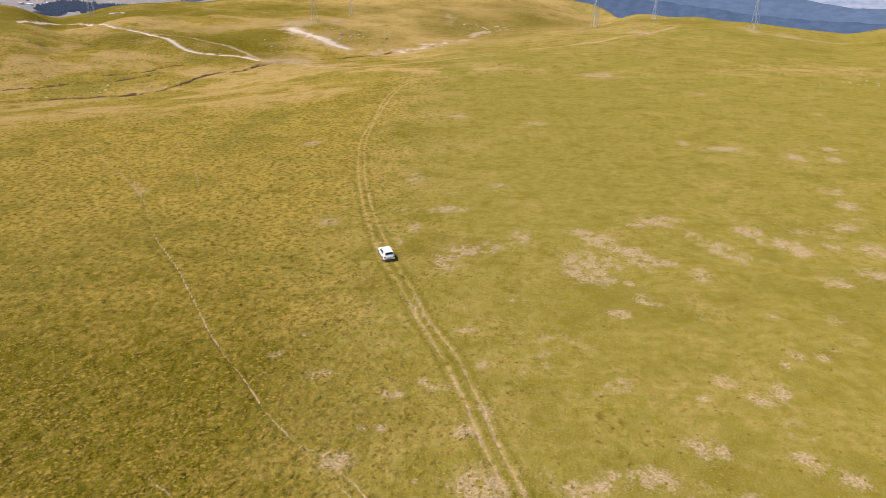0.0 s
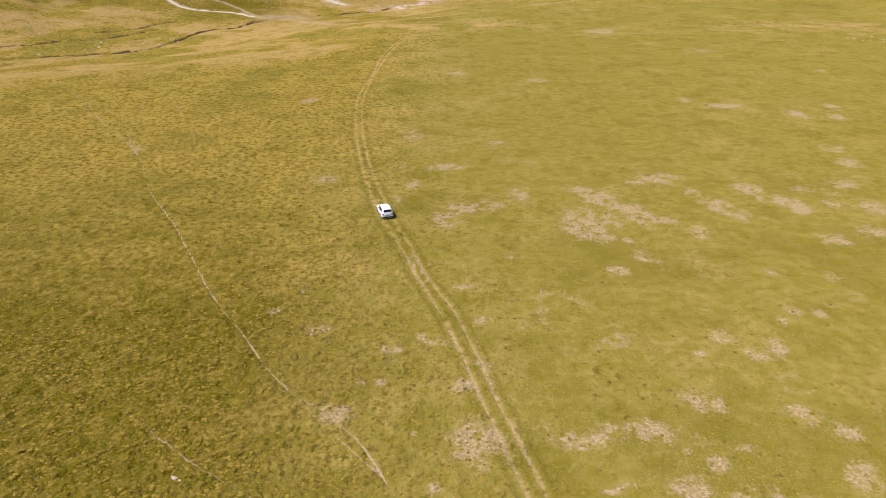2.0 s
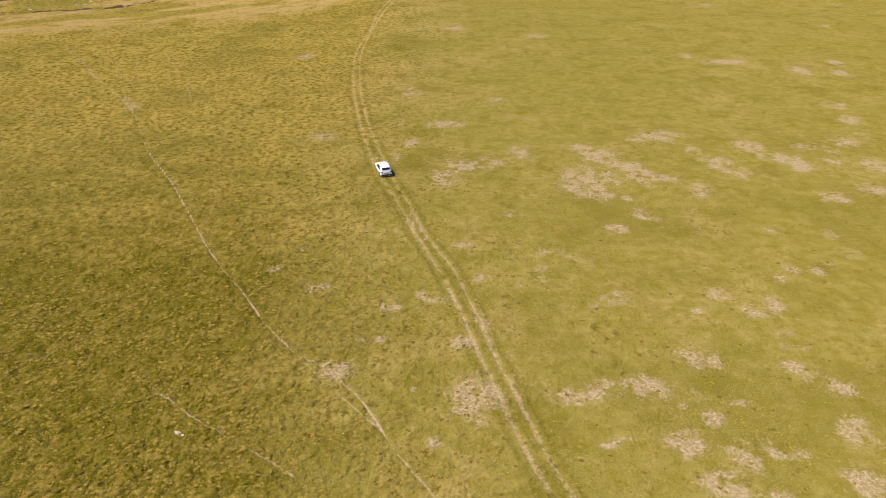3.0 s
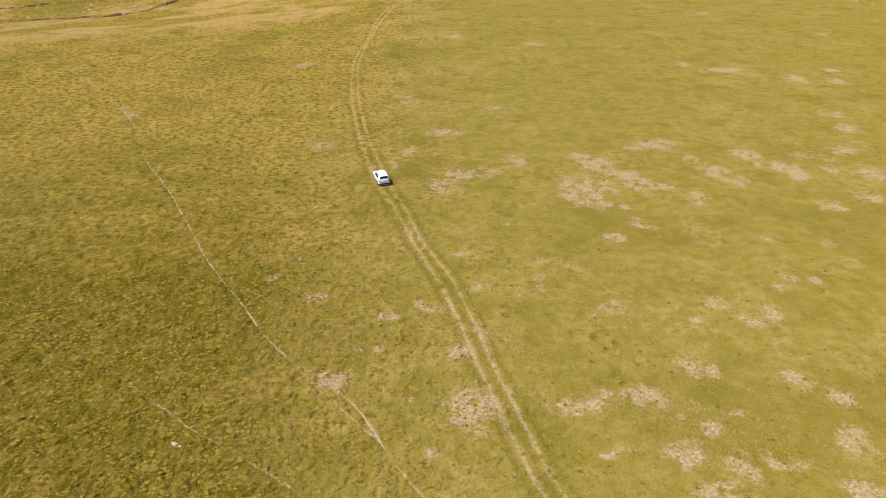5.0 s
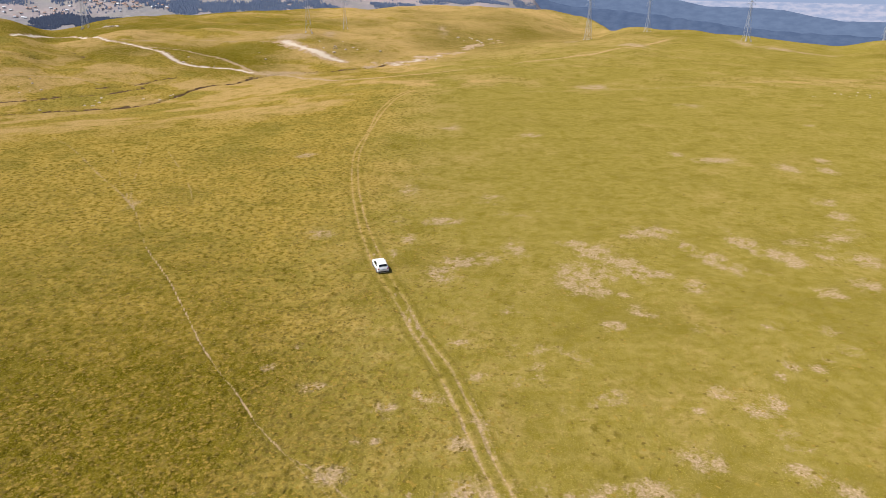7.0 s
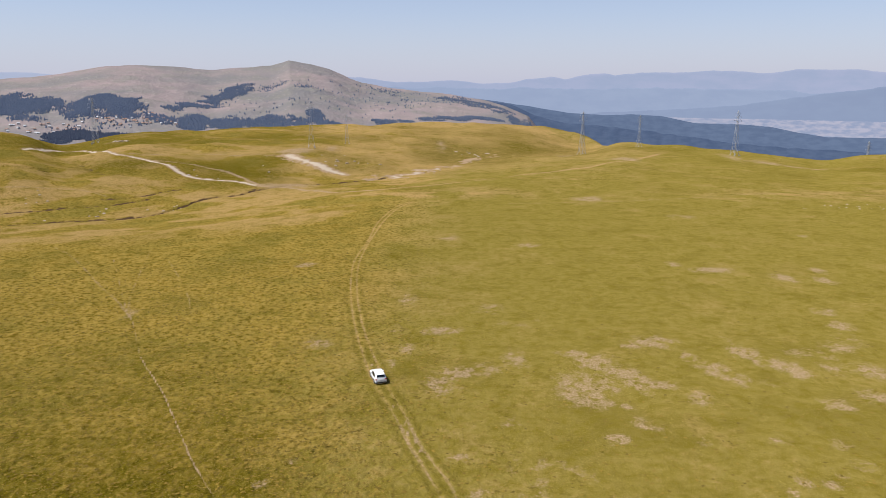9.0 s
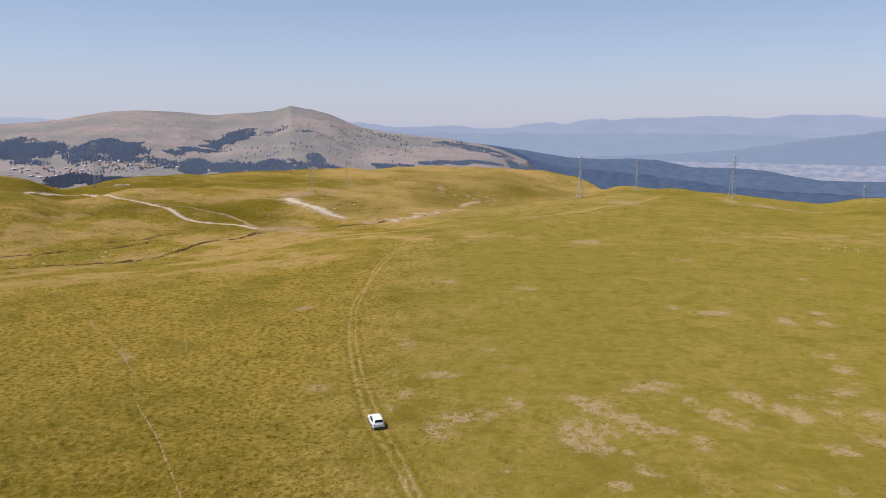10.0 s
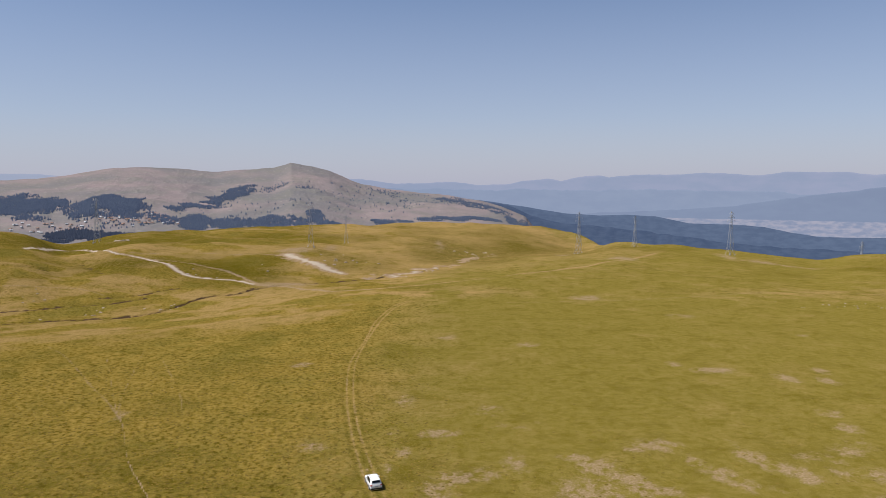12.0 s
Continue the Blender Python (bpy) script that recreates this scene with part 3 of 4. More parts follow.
def relief(x, y):
    """Height with tussocks, ruts, roads and gullies."""
    z = height(x, y)
    r = np.hypot(x, y)
    west = 0.35 + 0.65 * step(15, -25, x)
    wx, wy = 2.2 * grain(x, y, 13, 301, 2), 2.2 * grain(x, y, 13, 302, 2)
    z = z + step(260, 120, r) * west * (0.13 * grain(x, y, 1.1, 91, 2) + 0.10 * grain(x, y, 4.0, 92, 2) + 0.07 * step(80, 140, r) * grain(x, y, 2.2, 93, 2) + step(130, 70, r) * (0.22 * np.abs(grain(x, y, 0.75, 94, 2)) - 0.07))
    for line, width, k in ((RUT_WEST, 0.28, 0.07), (RUT_EAST, 0.28, 0.07), (FOOTPATH, 0.2, 0.08), (ROAD_WEST, 2.5, 0.3), (GULLY_NORTH, 1.1, 0.7), (GULLY_MID, 1.0, 0.6), (GULLY_WEST, 2.5, 1.0), (GULLY_HIGH, 3.0, 1.2)):
        wiggle = 1.0 if width > 0.9 and line is not ROAD_WEST else 0.0
        z = z - k * np.exp(-(far_from(x + wiggle * wx, y + wiggle * wy, line, 12) / width) ** 2)
    return z


def rest(x, y):
    """Height of the ground at one point."""
    return float(relief(np.array([float(x)]), np.array([float(y)]))[0])


def sheet(name, mat, az, r, surface, masks=None, smooth=True):
    """One sheet over rings and rays about the middle of the meadow."""
    rr, aa = np.meshgrid(r, np.radians(az), indexing="ij")
    x, y = (rr * np.sin(aa)).ravel(), (rr * np.cos(aa)).ravel()
    z = surface(x, y)
    nr, na = len(r), len(az)
    i = (np.arange(nr - 1)[:, None] * na + np.arange(na - 1)[None]).ravel()
    quads = np.stack([i, i + na, i + na + 1, i + 1], -1).astype(np.int32)
    me = bpy.data.meshes.new(name)
    me.vertices.add(len(x))
    me.vertices.foreach_set("co", np.stack([x, y, z], -1).astype(np.float32).ravel())
    me.loops.add(quads.size)
    me.loops.foreach_set("vertex_index", quads.ravel())
    me.polygons.add(len(quads))
    me.polygons.foreach_set("loop_start", np.arange(0, quads.size, 4, dtype=np.int32))
    me.polygons.foreach_set("use_smooth", np.full(len(quads), smooth))
    if masks is not None:
        layer = me.attributes.new("cover", "FLOAT_COLOR", "POINT")
        layer.data.foreach_set("color", masks(x, y).astype(np.float32).ravel())
    me.materials.append(mat)
    me.update(calc_edges=True)
    me.validate()
    return new(name, me)


az = np.concatenate([np.arange(-180, -46, 2.0), np.arange(-46, -34, 0.16), np.arange(-34, 34, 0.11), np.arange(34, 46, 0.16), np.arange(46, 180.1, 2.0)])
rings = np.concatenate([[0.02], np.geomspace(1.0, 33, 18), np.geomspace(33.5, 110, 440), np.geomspace(110.4, 230, 190), np.geomspace(230.7, 420, 200), np.geomspace(421.5, 900, 130), np.geomspace(915, 4900, 45)])
tagged(sheet("ground", MEADOW, az, rings, relief, cover), "yellow-green mountain meadow with worn wheel tracks and bare patches", "ground", kind="structure")


# ---- the mountain, its woods and the far ranges ----
TOP_AZ = (-60, -45, -38, -30.5, -28.9, -27.1, -25.4, -23.9, -22.0, -20.9, -19.4, -18.0, -17.0, -15.8, -14.2, -12.5, -11.7, -11.2, -10.6, -9.6, -8.3, -7.5, -6.6, -5.7, -4.0, -2.2, -0.5, 1.3, 3.5, 5.3, 7.3, 8.0, 9.0, 12)
TOP_Z = (20, 30, 42, 52, 57, 66, 82, 93, 98, 96, 93, 86, 83, 89, 93, 99, 109, 117, 113, 104, 89, 74, 56, 41, 27, 16, 8, 0, -16, -37, -74, -112, -190, -320)


FAR = 1.5


def mountain(x, y):
    x, y = x / FAR, y / FAR
    r, a = np.hypot(x, y), np.degrees(np.arctan2(x, y))
    top = np.interp(a, TOP_AZ, TOP_Z)
    s = np.clip((r - 1300) / 1300, 0, 1)
    z = -100 + (top + 100) * s
    z = z + 4 * s * (1 - s) * (11 * grain(x, y, 420, 201, 3) + 8 * np.abs(grain(x, y, 150, 202, 3))) + 1.2 * grain(x, y, 45, 203, 2)
    z = z - np.maximum(r - 2620, 0) * 0.5 - np.maximum(1340 - r, 0) * 1.6
    return 45 + FAR * (z - 45)


def heath_material():
    g = Graph("hazy_mountain_heath", 1.0)
    g.shader.inputs["Specular IOR Level"].default_value = 0.0
    wide, mid, fine = g.noise(0.0024, 4.0), g.noise(0.012, 5.0, 0.65), g.noise(0.06, 4.0, 0.65)
    c = g.mix(g.ramp(wide, 0.36, 0.64), (0.15, 0.14, 0.138), (0.23, 0.182, 0.176))
    c = g.mix(g.ramp(mid, 0.4, 0.72, 0.0, 0.75), c, (0.16, 0.152, 0.128))
    c = g.mix(g.ramp(fine, 0.55, 0.75, 0.0, 0.6), c, (0.33, 0.29, 0.265))
    c = g.mix(g.ramp(fine, 0.42, 0.28, 0.0, 0.35), c, (0.125, 0.12, 0.125))
    g.bump(g.math("ADD", mid, fine), 1.0, 8.0)
    # faint blue emission painted over the heath in place of haze
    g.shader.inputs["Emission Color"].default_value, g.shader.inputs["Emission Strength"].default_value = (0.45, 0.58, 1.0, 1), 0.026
    return g.done(c)


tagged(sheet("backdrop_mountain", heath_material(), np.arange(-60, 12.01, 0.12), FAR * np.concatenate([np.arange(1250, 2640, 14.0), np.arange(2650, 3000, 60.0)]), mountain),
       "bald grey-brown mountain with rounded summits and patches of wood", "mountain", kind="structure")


def range_surface(az_knots, tops, back, depth, foot, rough, seed):
    def surface(x, y):
        r, a = np.hypot(x, y), np.degrees(np.arctan2(x, y))
        s = np.clip((r - back + depth) / depth, 0, 1)
        z = foot + (np.interp(a, az_knots, tops) - foot) * s
        return z + rough * s * (grain(a * 60, r * 0.05, 75, seed, 5) + 0.4 * grain(a * 60, r * 0.05, 21, seed + 3, 3)) + rough * 2.5 * 4 * s * (1 - s) * grain(x, y, 420, seed + 7, 3) - np.maximum(r - back, 0) * 0.7
    return surface


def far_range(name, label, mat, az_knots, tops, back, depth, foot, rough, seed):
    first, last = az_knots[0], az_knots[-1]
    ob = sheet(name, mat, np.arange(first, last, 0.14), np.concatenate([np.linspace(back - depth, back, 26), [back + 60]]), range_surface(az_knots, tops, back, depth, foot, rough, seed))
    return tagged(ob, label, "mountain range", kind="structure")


SPUR_AZ = (-9, -7.5, 1.5, 6, 7.8, 10.5, 14, 18.2, 22.3, 26.8, 34, 45)
SPUR_Z = (-105, -38, -47, -82, -140, -184, -200, -235, -274, -291, -306, -320)
SPUR = range_surface(SPUR_AZ, SPUR_Z, 4150, 420, -480, 4.0, 301)


# haze over the far land is painted in: bluish base colours and emission
WOODED_NEAR = distance_material("hazy_near_wooded_slope", (0.022, 0.034, 0.055), (0.034, 0.048, 0.072), 0.02, (0.38, 0.52, 1.0), 0.076)
WOODED = distance_material("hazy_wooded_slope", (0.03, 0.043, 0.066), (0.042, 0.058, 0.085), 0.018, (0.42, 0.57, 1.0), 0.104)
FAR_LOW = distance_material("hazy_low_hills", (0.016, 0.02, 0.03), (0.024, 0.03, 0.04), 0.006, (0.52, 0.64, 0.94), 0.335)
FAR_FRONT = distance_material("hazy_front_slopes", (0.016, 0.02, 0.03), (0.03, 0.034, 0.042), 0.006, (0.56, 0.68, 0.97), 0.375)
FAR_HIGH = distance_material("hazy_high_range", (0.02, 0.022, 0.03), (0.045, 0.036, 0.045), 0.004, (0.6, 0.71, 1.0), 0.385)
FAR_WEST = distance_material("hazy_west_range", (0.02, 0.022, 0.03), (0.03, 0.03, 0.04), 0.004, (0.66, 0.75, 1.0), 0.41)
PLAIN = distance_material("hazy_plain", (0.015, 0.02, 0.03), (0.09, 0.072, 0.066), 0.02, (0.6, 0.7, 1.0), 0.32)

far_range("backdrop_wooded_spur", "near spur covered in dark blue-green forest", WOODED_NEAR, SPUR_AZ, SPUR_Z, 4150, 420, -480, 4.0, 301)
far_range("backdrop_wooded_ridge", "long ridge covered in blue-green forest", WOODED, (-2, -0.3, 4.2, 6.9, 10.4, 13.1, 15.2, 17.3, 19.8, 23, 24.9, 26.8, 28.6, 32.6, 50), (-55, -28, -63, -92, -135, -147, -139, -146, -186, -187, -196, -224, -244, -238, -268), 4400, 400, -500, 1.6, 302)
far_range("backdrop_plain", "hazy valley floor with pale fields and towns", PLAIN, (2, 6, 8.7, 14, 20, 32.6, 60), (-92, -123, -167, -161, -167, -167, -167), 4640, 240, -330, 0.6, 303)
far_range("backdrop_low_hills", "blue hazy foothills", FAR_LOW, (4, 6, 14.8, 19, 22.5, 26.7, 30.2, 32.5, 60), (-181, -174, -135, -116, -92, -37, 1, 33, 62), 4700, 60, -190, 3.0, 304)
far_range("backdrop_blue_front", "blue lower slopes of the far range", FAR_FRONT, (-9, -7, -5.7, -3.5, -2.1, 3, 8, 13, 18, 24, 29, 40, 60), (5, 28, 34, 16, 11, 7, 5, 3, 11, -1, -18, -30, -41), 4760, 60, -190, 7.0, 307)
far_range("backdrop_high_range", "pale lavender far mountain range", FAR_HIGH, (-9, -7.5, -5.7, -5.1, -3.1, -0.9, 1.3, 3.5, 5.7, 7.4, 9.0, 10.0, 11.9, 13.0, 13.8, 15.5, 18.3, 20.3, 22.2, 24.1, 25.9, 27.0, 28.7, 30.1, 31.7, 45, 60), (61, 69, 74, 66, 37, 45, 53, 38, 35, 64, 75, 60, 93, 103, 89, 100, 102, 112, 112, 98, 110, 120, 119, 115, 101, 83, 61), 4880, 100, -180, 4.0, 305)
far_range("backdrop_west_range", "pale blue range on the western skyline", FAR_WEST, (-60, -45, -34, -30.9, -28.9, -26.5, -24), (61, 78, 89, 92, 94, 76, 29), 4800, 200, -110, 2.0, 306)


def joined(name, verts, faces, mat, smooth=False):
    me = bpy.data.meshes.new(name)
    me.from_pydata(verts, [], faces)
    me.polygons.foreach_set("use_smooth", np.full(len(me.polygons), smooth))
    me.materials.append(mat)
    return new(name, me)


def wood(name, label, zones, seed, mat=CONIFER):
    """A far wood of narrow conifers: zones of azimuth, distance, half extents and count."""
    rng = np.random.default_rng(seed)
    verts, faces = [], []
    for a0, r0, da, dr, lean, count in zones:
        count = int(count * 3.0)
        t = rng.uniform(0, 2 * np.pi, count)
        q = np.sqrt(rng.uniform(0, 1, count)) * rng.uniform(0.75, 1.12, count)
        a = np.radians(a0 + da * q * np.cos(t))
        r = r0 + dr * q * np.sin(t) + lean * q * np.cos(t)
        x, y = FAR * r * np.sin(a), FAR * r * np.cos(a)
        edge = 1.5 * grain(x, y, 60, seed, 4) - (1.3 if lean else 1.0) * (q - 0.6)
        keep = edge > rng.uniform(-1.0, 0.3, count) - (0 if lean else 0.55)
        x, y = x[keep], y[keep]
        z = mountain(x, y)
        for px, py, pz in zip(x, y, z):
            h = rng.uniform(4.8, 8.5)
            w = h * rng.uniform(0.28, 0.42)
            turn = rng.uniform(0, 6.28)
            n = len(verts)
            for level, size in ((0.08, 0.9), (0.5, 0.8)):
                for k in range(5):
                    b = turn + k * 1.2566 + level
                    verts.append((px + w * size * math.cos(b), py + w * size * math.sin(b), pz + h * level - 0.6))
            verts.append((px + rng.uniform(-0.4, 0.4), py, pz + h))
            for k in range(5):
                j = (k + 1) % 5
                faces += [(n + k, n + j, n + 5 + j, n + 5 + k), (n + 5 + k, n + 5 + j, n + 10)]
    return tagged(joined(name, verts, faces, mat), label, "conifer wood", kind="stuff")


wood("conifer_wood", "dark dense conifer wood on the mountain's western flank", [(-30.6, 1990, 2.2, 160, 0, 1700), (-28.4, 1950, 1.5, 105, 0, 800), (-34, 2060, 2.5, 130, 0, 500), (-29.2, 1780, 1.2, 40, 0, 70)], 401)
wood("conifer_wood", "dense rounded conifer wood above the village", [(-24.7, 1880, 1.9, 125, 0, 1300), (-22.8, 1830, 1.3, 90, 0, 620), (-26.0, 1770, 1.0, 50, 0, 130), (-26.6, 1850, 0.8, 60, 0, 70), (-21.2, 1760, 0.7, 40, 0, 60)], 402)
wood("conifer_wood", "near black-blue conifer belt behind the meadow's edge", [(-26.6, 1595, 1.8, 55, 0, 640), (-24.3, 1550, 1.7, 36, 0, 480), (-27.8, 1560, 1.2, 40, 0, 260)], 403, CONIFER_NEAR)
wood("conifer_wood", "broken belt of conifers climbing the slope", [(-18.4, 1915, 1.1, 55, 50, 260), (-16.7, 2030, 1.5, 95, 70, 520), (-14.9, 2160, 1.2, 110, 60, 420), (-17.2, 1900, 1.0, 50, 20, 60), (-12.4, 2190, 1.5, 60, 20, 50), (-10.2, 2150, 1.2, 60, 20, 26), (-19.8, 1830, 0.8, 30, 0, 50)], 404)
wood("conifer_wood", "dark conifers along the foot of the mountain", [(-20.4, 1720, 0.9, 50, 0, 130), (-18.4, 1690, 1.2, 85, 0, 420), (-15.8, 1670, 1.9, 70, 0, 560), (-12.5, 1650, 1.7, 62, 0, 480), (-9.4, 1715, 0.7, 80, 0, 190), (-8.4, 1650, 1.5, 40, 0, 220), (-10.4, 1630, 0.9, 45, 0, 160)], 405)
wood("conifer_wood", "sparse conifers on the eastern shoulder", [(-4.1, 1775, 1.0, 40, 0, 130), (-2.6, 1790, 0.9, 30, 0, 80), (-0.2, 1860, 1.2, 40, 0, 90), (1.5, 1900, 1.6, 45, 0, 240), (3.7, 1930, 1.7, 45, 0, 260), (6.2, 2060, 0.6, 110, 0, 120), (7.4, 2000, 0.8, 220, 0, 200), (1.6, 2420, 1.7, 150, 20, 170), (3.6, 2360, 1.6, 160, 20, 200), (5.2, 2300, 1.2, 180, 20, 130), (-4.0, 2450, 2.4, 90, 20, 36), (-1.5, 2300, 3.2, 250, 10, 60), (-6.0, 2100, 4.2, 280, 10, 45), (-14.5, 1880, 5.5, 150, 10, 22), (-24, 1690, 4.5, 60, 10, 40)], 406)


def box(bm, x0, x1, y0, y1, z0, z1):
    v = [bm.verts.new(p) for p in ((x0, y0, z0), (x1, y0, z0), (x1, y1, z0), (x0, y1, z0), (x0, y0, z1), (x1, y0, z1), (x1, y1, z1), (x0, y1, z1))]
    for f in ((3, 2, 1, 0), (4, 5, 6, 7), (0, 1, 5, 4), (1, 2, 6, 5), (2, 3, 7, 6), (3, 0, 4, 7)):
        bm.faces.new([v[k] for k in f])


def part(name, bm, mat, parent, label="", smooth=False, bevel=0.0):
    """Links a bmesh as one mesh under a thing or a part."""
    if bevel:
        bmesh.ops.bevel(bm, geom=list(bm.edges), offset=bevel, segments=2, affect="EDGES", clamp_overlap=True)
    bmesh.ops.recalc_face_normals(bm, faces=list(bm.faces))
    me = bpy.data.meshes.new(name)
    bm.to_mesh(me)
    bm.free()
    for p in me.polygons:
        p.use_smooth = smooth
    me.materials.append(mat)
    ob = new(name, me)
    ob.parent = parent
    if label:
        ob["label"] = label
    return ob


def house(label, roof_mat, w, d, h):
    ob = new("house")
    bm = bmesh.new()
    box(bm, -w / 2, w / 2, -d / 2, d / 2, -3, h)
    part("wall", bm, WALL_PALE, ob)
    bm = bmesh.new()
    e, t = 0.5, h + 0.42 * d
    pts = [(-w / 2 - e, -d / 2 - e, h), (w / 2 + e, -d / 2 - e, h), (w / 2 + e, d / 2 + e, h), (-w / 2 - e, d / 2 + e, h), (-w / 2 - e, 0, t), (w / 2 + e, 0, t)]
    v = [bm.verts.new(p) for p in pts]
    for f in ((0, 1, 5, 4), (2, 3, 4, 5), (1, 2, 5), (3, 0, 4), (3, 2, 1, 0)):
        bm.faces.new([v[k] for k in f])
    part("roof", bm, roof_mat, ob)
    bm = bmesh.new()
    box(bm, w * 0.2, w * 0.2 + 0.7, -0.35, 0.35, h + 0.2 * d, t + 0.8)
    part("chimney", bm, ROOF_RUST, ob)
    for k in (-0.28, 0.28):
        bm = bmesh.new()
        box(bm, k * w - 0.6, k * w + 0.6, -d / 2 - 0.06, -d / 2 + 0.05, h * 0.35, h * 0.75)
        part("window", bm, GLASS, ob)
    return tagged(ob, label, "house", group="village houses")


rng = np.random.default_rng(77)
models = [house("small whitewashed house with a pale sheet-metal roof", ROOF_ZINC, 7.5, 6, 2.7), house("low plastered house with a rusty brown roof", ROOF_RUST, 7.5, 6, 2.7),
          house("long whitewashed barn with a pale metal roof", ROOF_ZINC, 10, 6, 2.8)]
spots = [(-30.6 + 4.6 * k / 27 + rng.uniform(-0.15, 0.15), rng.uniform(1625, 1735), int(rng.choice([0, 0, 1, 1, 0, 1, 2]))) for k in range(28)]
spots += [(-25.0 + 4.6 * k / 25 + rng.uniform(-0.12, 0.12), rng.uniform(1665, 1750), int(rng.choice([1, 1, 1, 0]))) for k in range(26)]
spots += [(-24.6 + 5.0 * k / 29 + rng.uniform(-0.12, 0.12), rng.uniform(1640, 1790), int(rng.choice([1, 1, 1, 0]))) for k in range(30)]
used = [False] * 3
for a, r, kind in spots:
    x, y = FAR * r * math.sin(radians(a)), FAR * r * math.cos(radians(a))
    z = float(mountain(np.array([x]), np.array([y]))[0])
    m = pose(x, y, z + 0.4, 0, 0, rng.uniform(-40, 40))
    if used[kind]:
        copy_thing(models[kind], m)
    else:
        models[kind].matrix_basis, used[kind] = m, True
for a, r, kind in ((27.8, 3950, 2), (28.5, 3955, 0), (27.5, 3945, 0)):
    x, y = r * math.sin(radians(a)), r * math.cos(radians(a))
    farm = copy_thing(models[kind], pose(x, y, float(SPUR(np.array([x]), np.array([y]))[0]) + 0.5, 0, 0, 8))
    tagged(farm, "white farm building far below the meadow's brow", group="farm buildings")


# ---- pylons ----
def bar(bm, a, b, w):
    a, b = Vector(a), Vector(b)
    d = (b - a).normalized()
    s = d.orthogonal().normalized() * w / 2
    t = d.cross(s)
    ring = [[bm.verts.new(p + k) for k in (s, t, -s, -t)] for p in (a, b)]
    for k in range(4):
        j = (k + 1) % 4
        bm.faces.new((ring[0][k], ring[0][j], ring[1][j], ring[1][k]))


def pylon(h):
    """A slender lattice tower on four legs, with three cross-arms."""
    ob = new("pylon")
    levels = [(0.0, 2.3), (0.2, 1.7), (0.4, 1.2), (0.6, 0.8), (0.78, 0.6), (0.9, 0.5), (1.0, 0.12)]
    corners = ((1, 1), (-1, 1), (-1, -1), (1, -1))
    for cx, cy in corners:
        bm = bmesh.new()
        for (f0, w0), (f1, w1) in zip(levels[:-1], levels[1:]):
            bar(bm, (cx * w0, cy * w0, f0 * h - (1.5 if f0 == 0 else 0)), (cx * w1, cy * w1, f1 * h), 0.15)
        part("leg", bm, STEEL, ob)
    for (f0, w0), (f1, w1) in zip(levels[:-1], levels[1:]):
        bm = bmesh.new()
        for k in range(4):
            (ax, ay), (bx, by) = corners[k], corners[(k + 1) % 4]
            bar(bm, (ax * w0, ay * w0, f0 * h), (bx * w1, by * w1, f1 * h), 0.1)
            bar(bm, (bx * w0, by * w0, f0 * h), (ax * w1, ay * w1, f1 * h), 0.1)
            bar(bm, (ax * w1, ay * w1, f1 * h), (bx * w1, by * w1, f1 * h), 0.1)
        part("bracing", bm, STEEL, ob)
    for f, reach in ((0.78, 3.6), (0.86, 3.0), (0.94, 2.3)):
        bm = bmesh.new()
        for s in (-1, 1):
            bar(bm, (0, 0.4, f * h), (s * reach, 0, f * h), 0.14)
            bar(bm, (0, -0.4, f * h), (s * reach, 0, f * h), 0.14)
            bar(bm, (s * 0.3, 0, f * h + 1.3), (s * reach, 0, f * h), 0.16)
            bar(bm, (s * reach, 0, f * h), (s * reach, 0, f * h - 1.2), 0.14)
        part("crossarm", bm, STEEL, ob)
    for cx, cy in corners:
        bm = bmesh.new()
        box(bm, cx * 2.3 - 0.5, cx * 2.3 + 0.5, cy * 2.3 - 0.5, cy * 2.3 + 0.5, -1.8, 0.25)
        part("footing", bm, CONCRETE, ob)
    return tagged(ob, "slender grey steel lattice pylon on the meadow", "pylon", group="power line pylons")


tower = None
for x, y, h, turn in ((118, 578, 34, 20), (157, 554, 24, 20), (204, 487, 30, 20), (-266, 567, 35, 10), (-86, 500, 31, 10), (-68, 555, 22, 10), (373, 615, 32, 20)):
    m = pose(x, y, rest(x, y), 0, 0, turn) @ Matrix.Diagonal((h / 33, h / 33, h / 33, 1))
    if tower is None:
        tower = pylon(33)
        tower.matrix_basis = m
    else:
        twin = copy_thing(tower, pose(x, y, rest(x, y), 0, 0, turn))
        twin.scale = (h / 33, h / 33, h / 33)


# ---- stones ----
def stone_mesh(seed):
    bm = bmesh.new()
    bmesh.ops.create_icosphere(bm, subdivisions=2, radius=1.0)
    for v in bm.verts:
        k = 1 + 0.35 * noise.noise(v.co * 1.3 + Vector((seed * 7.1, 0, 0))) + 0.12 * noise.noise(v.co * 3.1 + Vector((0, seed * 3.7, 0)))
        v.co = Vector((v.co.x * k * 1.3, v.co.y * k * 0.9, v.co.z * k * 0.6))
    me = bpy.data.meshes.new("stone")
    bm.to_mesh(me)
    bm.free()
    me.materials.append(STONE)
    return me


shapes = [stone_mesh(k) for k in range(5)]
rng = np.random.default_rng(5)


def stone(x, y, size, label="pale grey weathered boulder lying in the grass"):
    ob = new("stone", shapes[int(rng.integers(5))])
    ob.matrix_basis = pose(x, y, rest(x, y) + 0.12 * size, rng.uniform(-8, 8), rng.uniform(-8, 8), rng.uniform(0, 360))
    ob.scale = (size, size * rng.uniform(0.8, 1.2), size * rng.uniform(0.7, 1.1))
    tagged(ob, label, "stone", group="scattered stones")


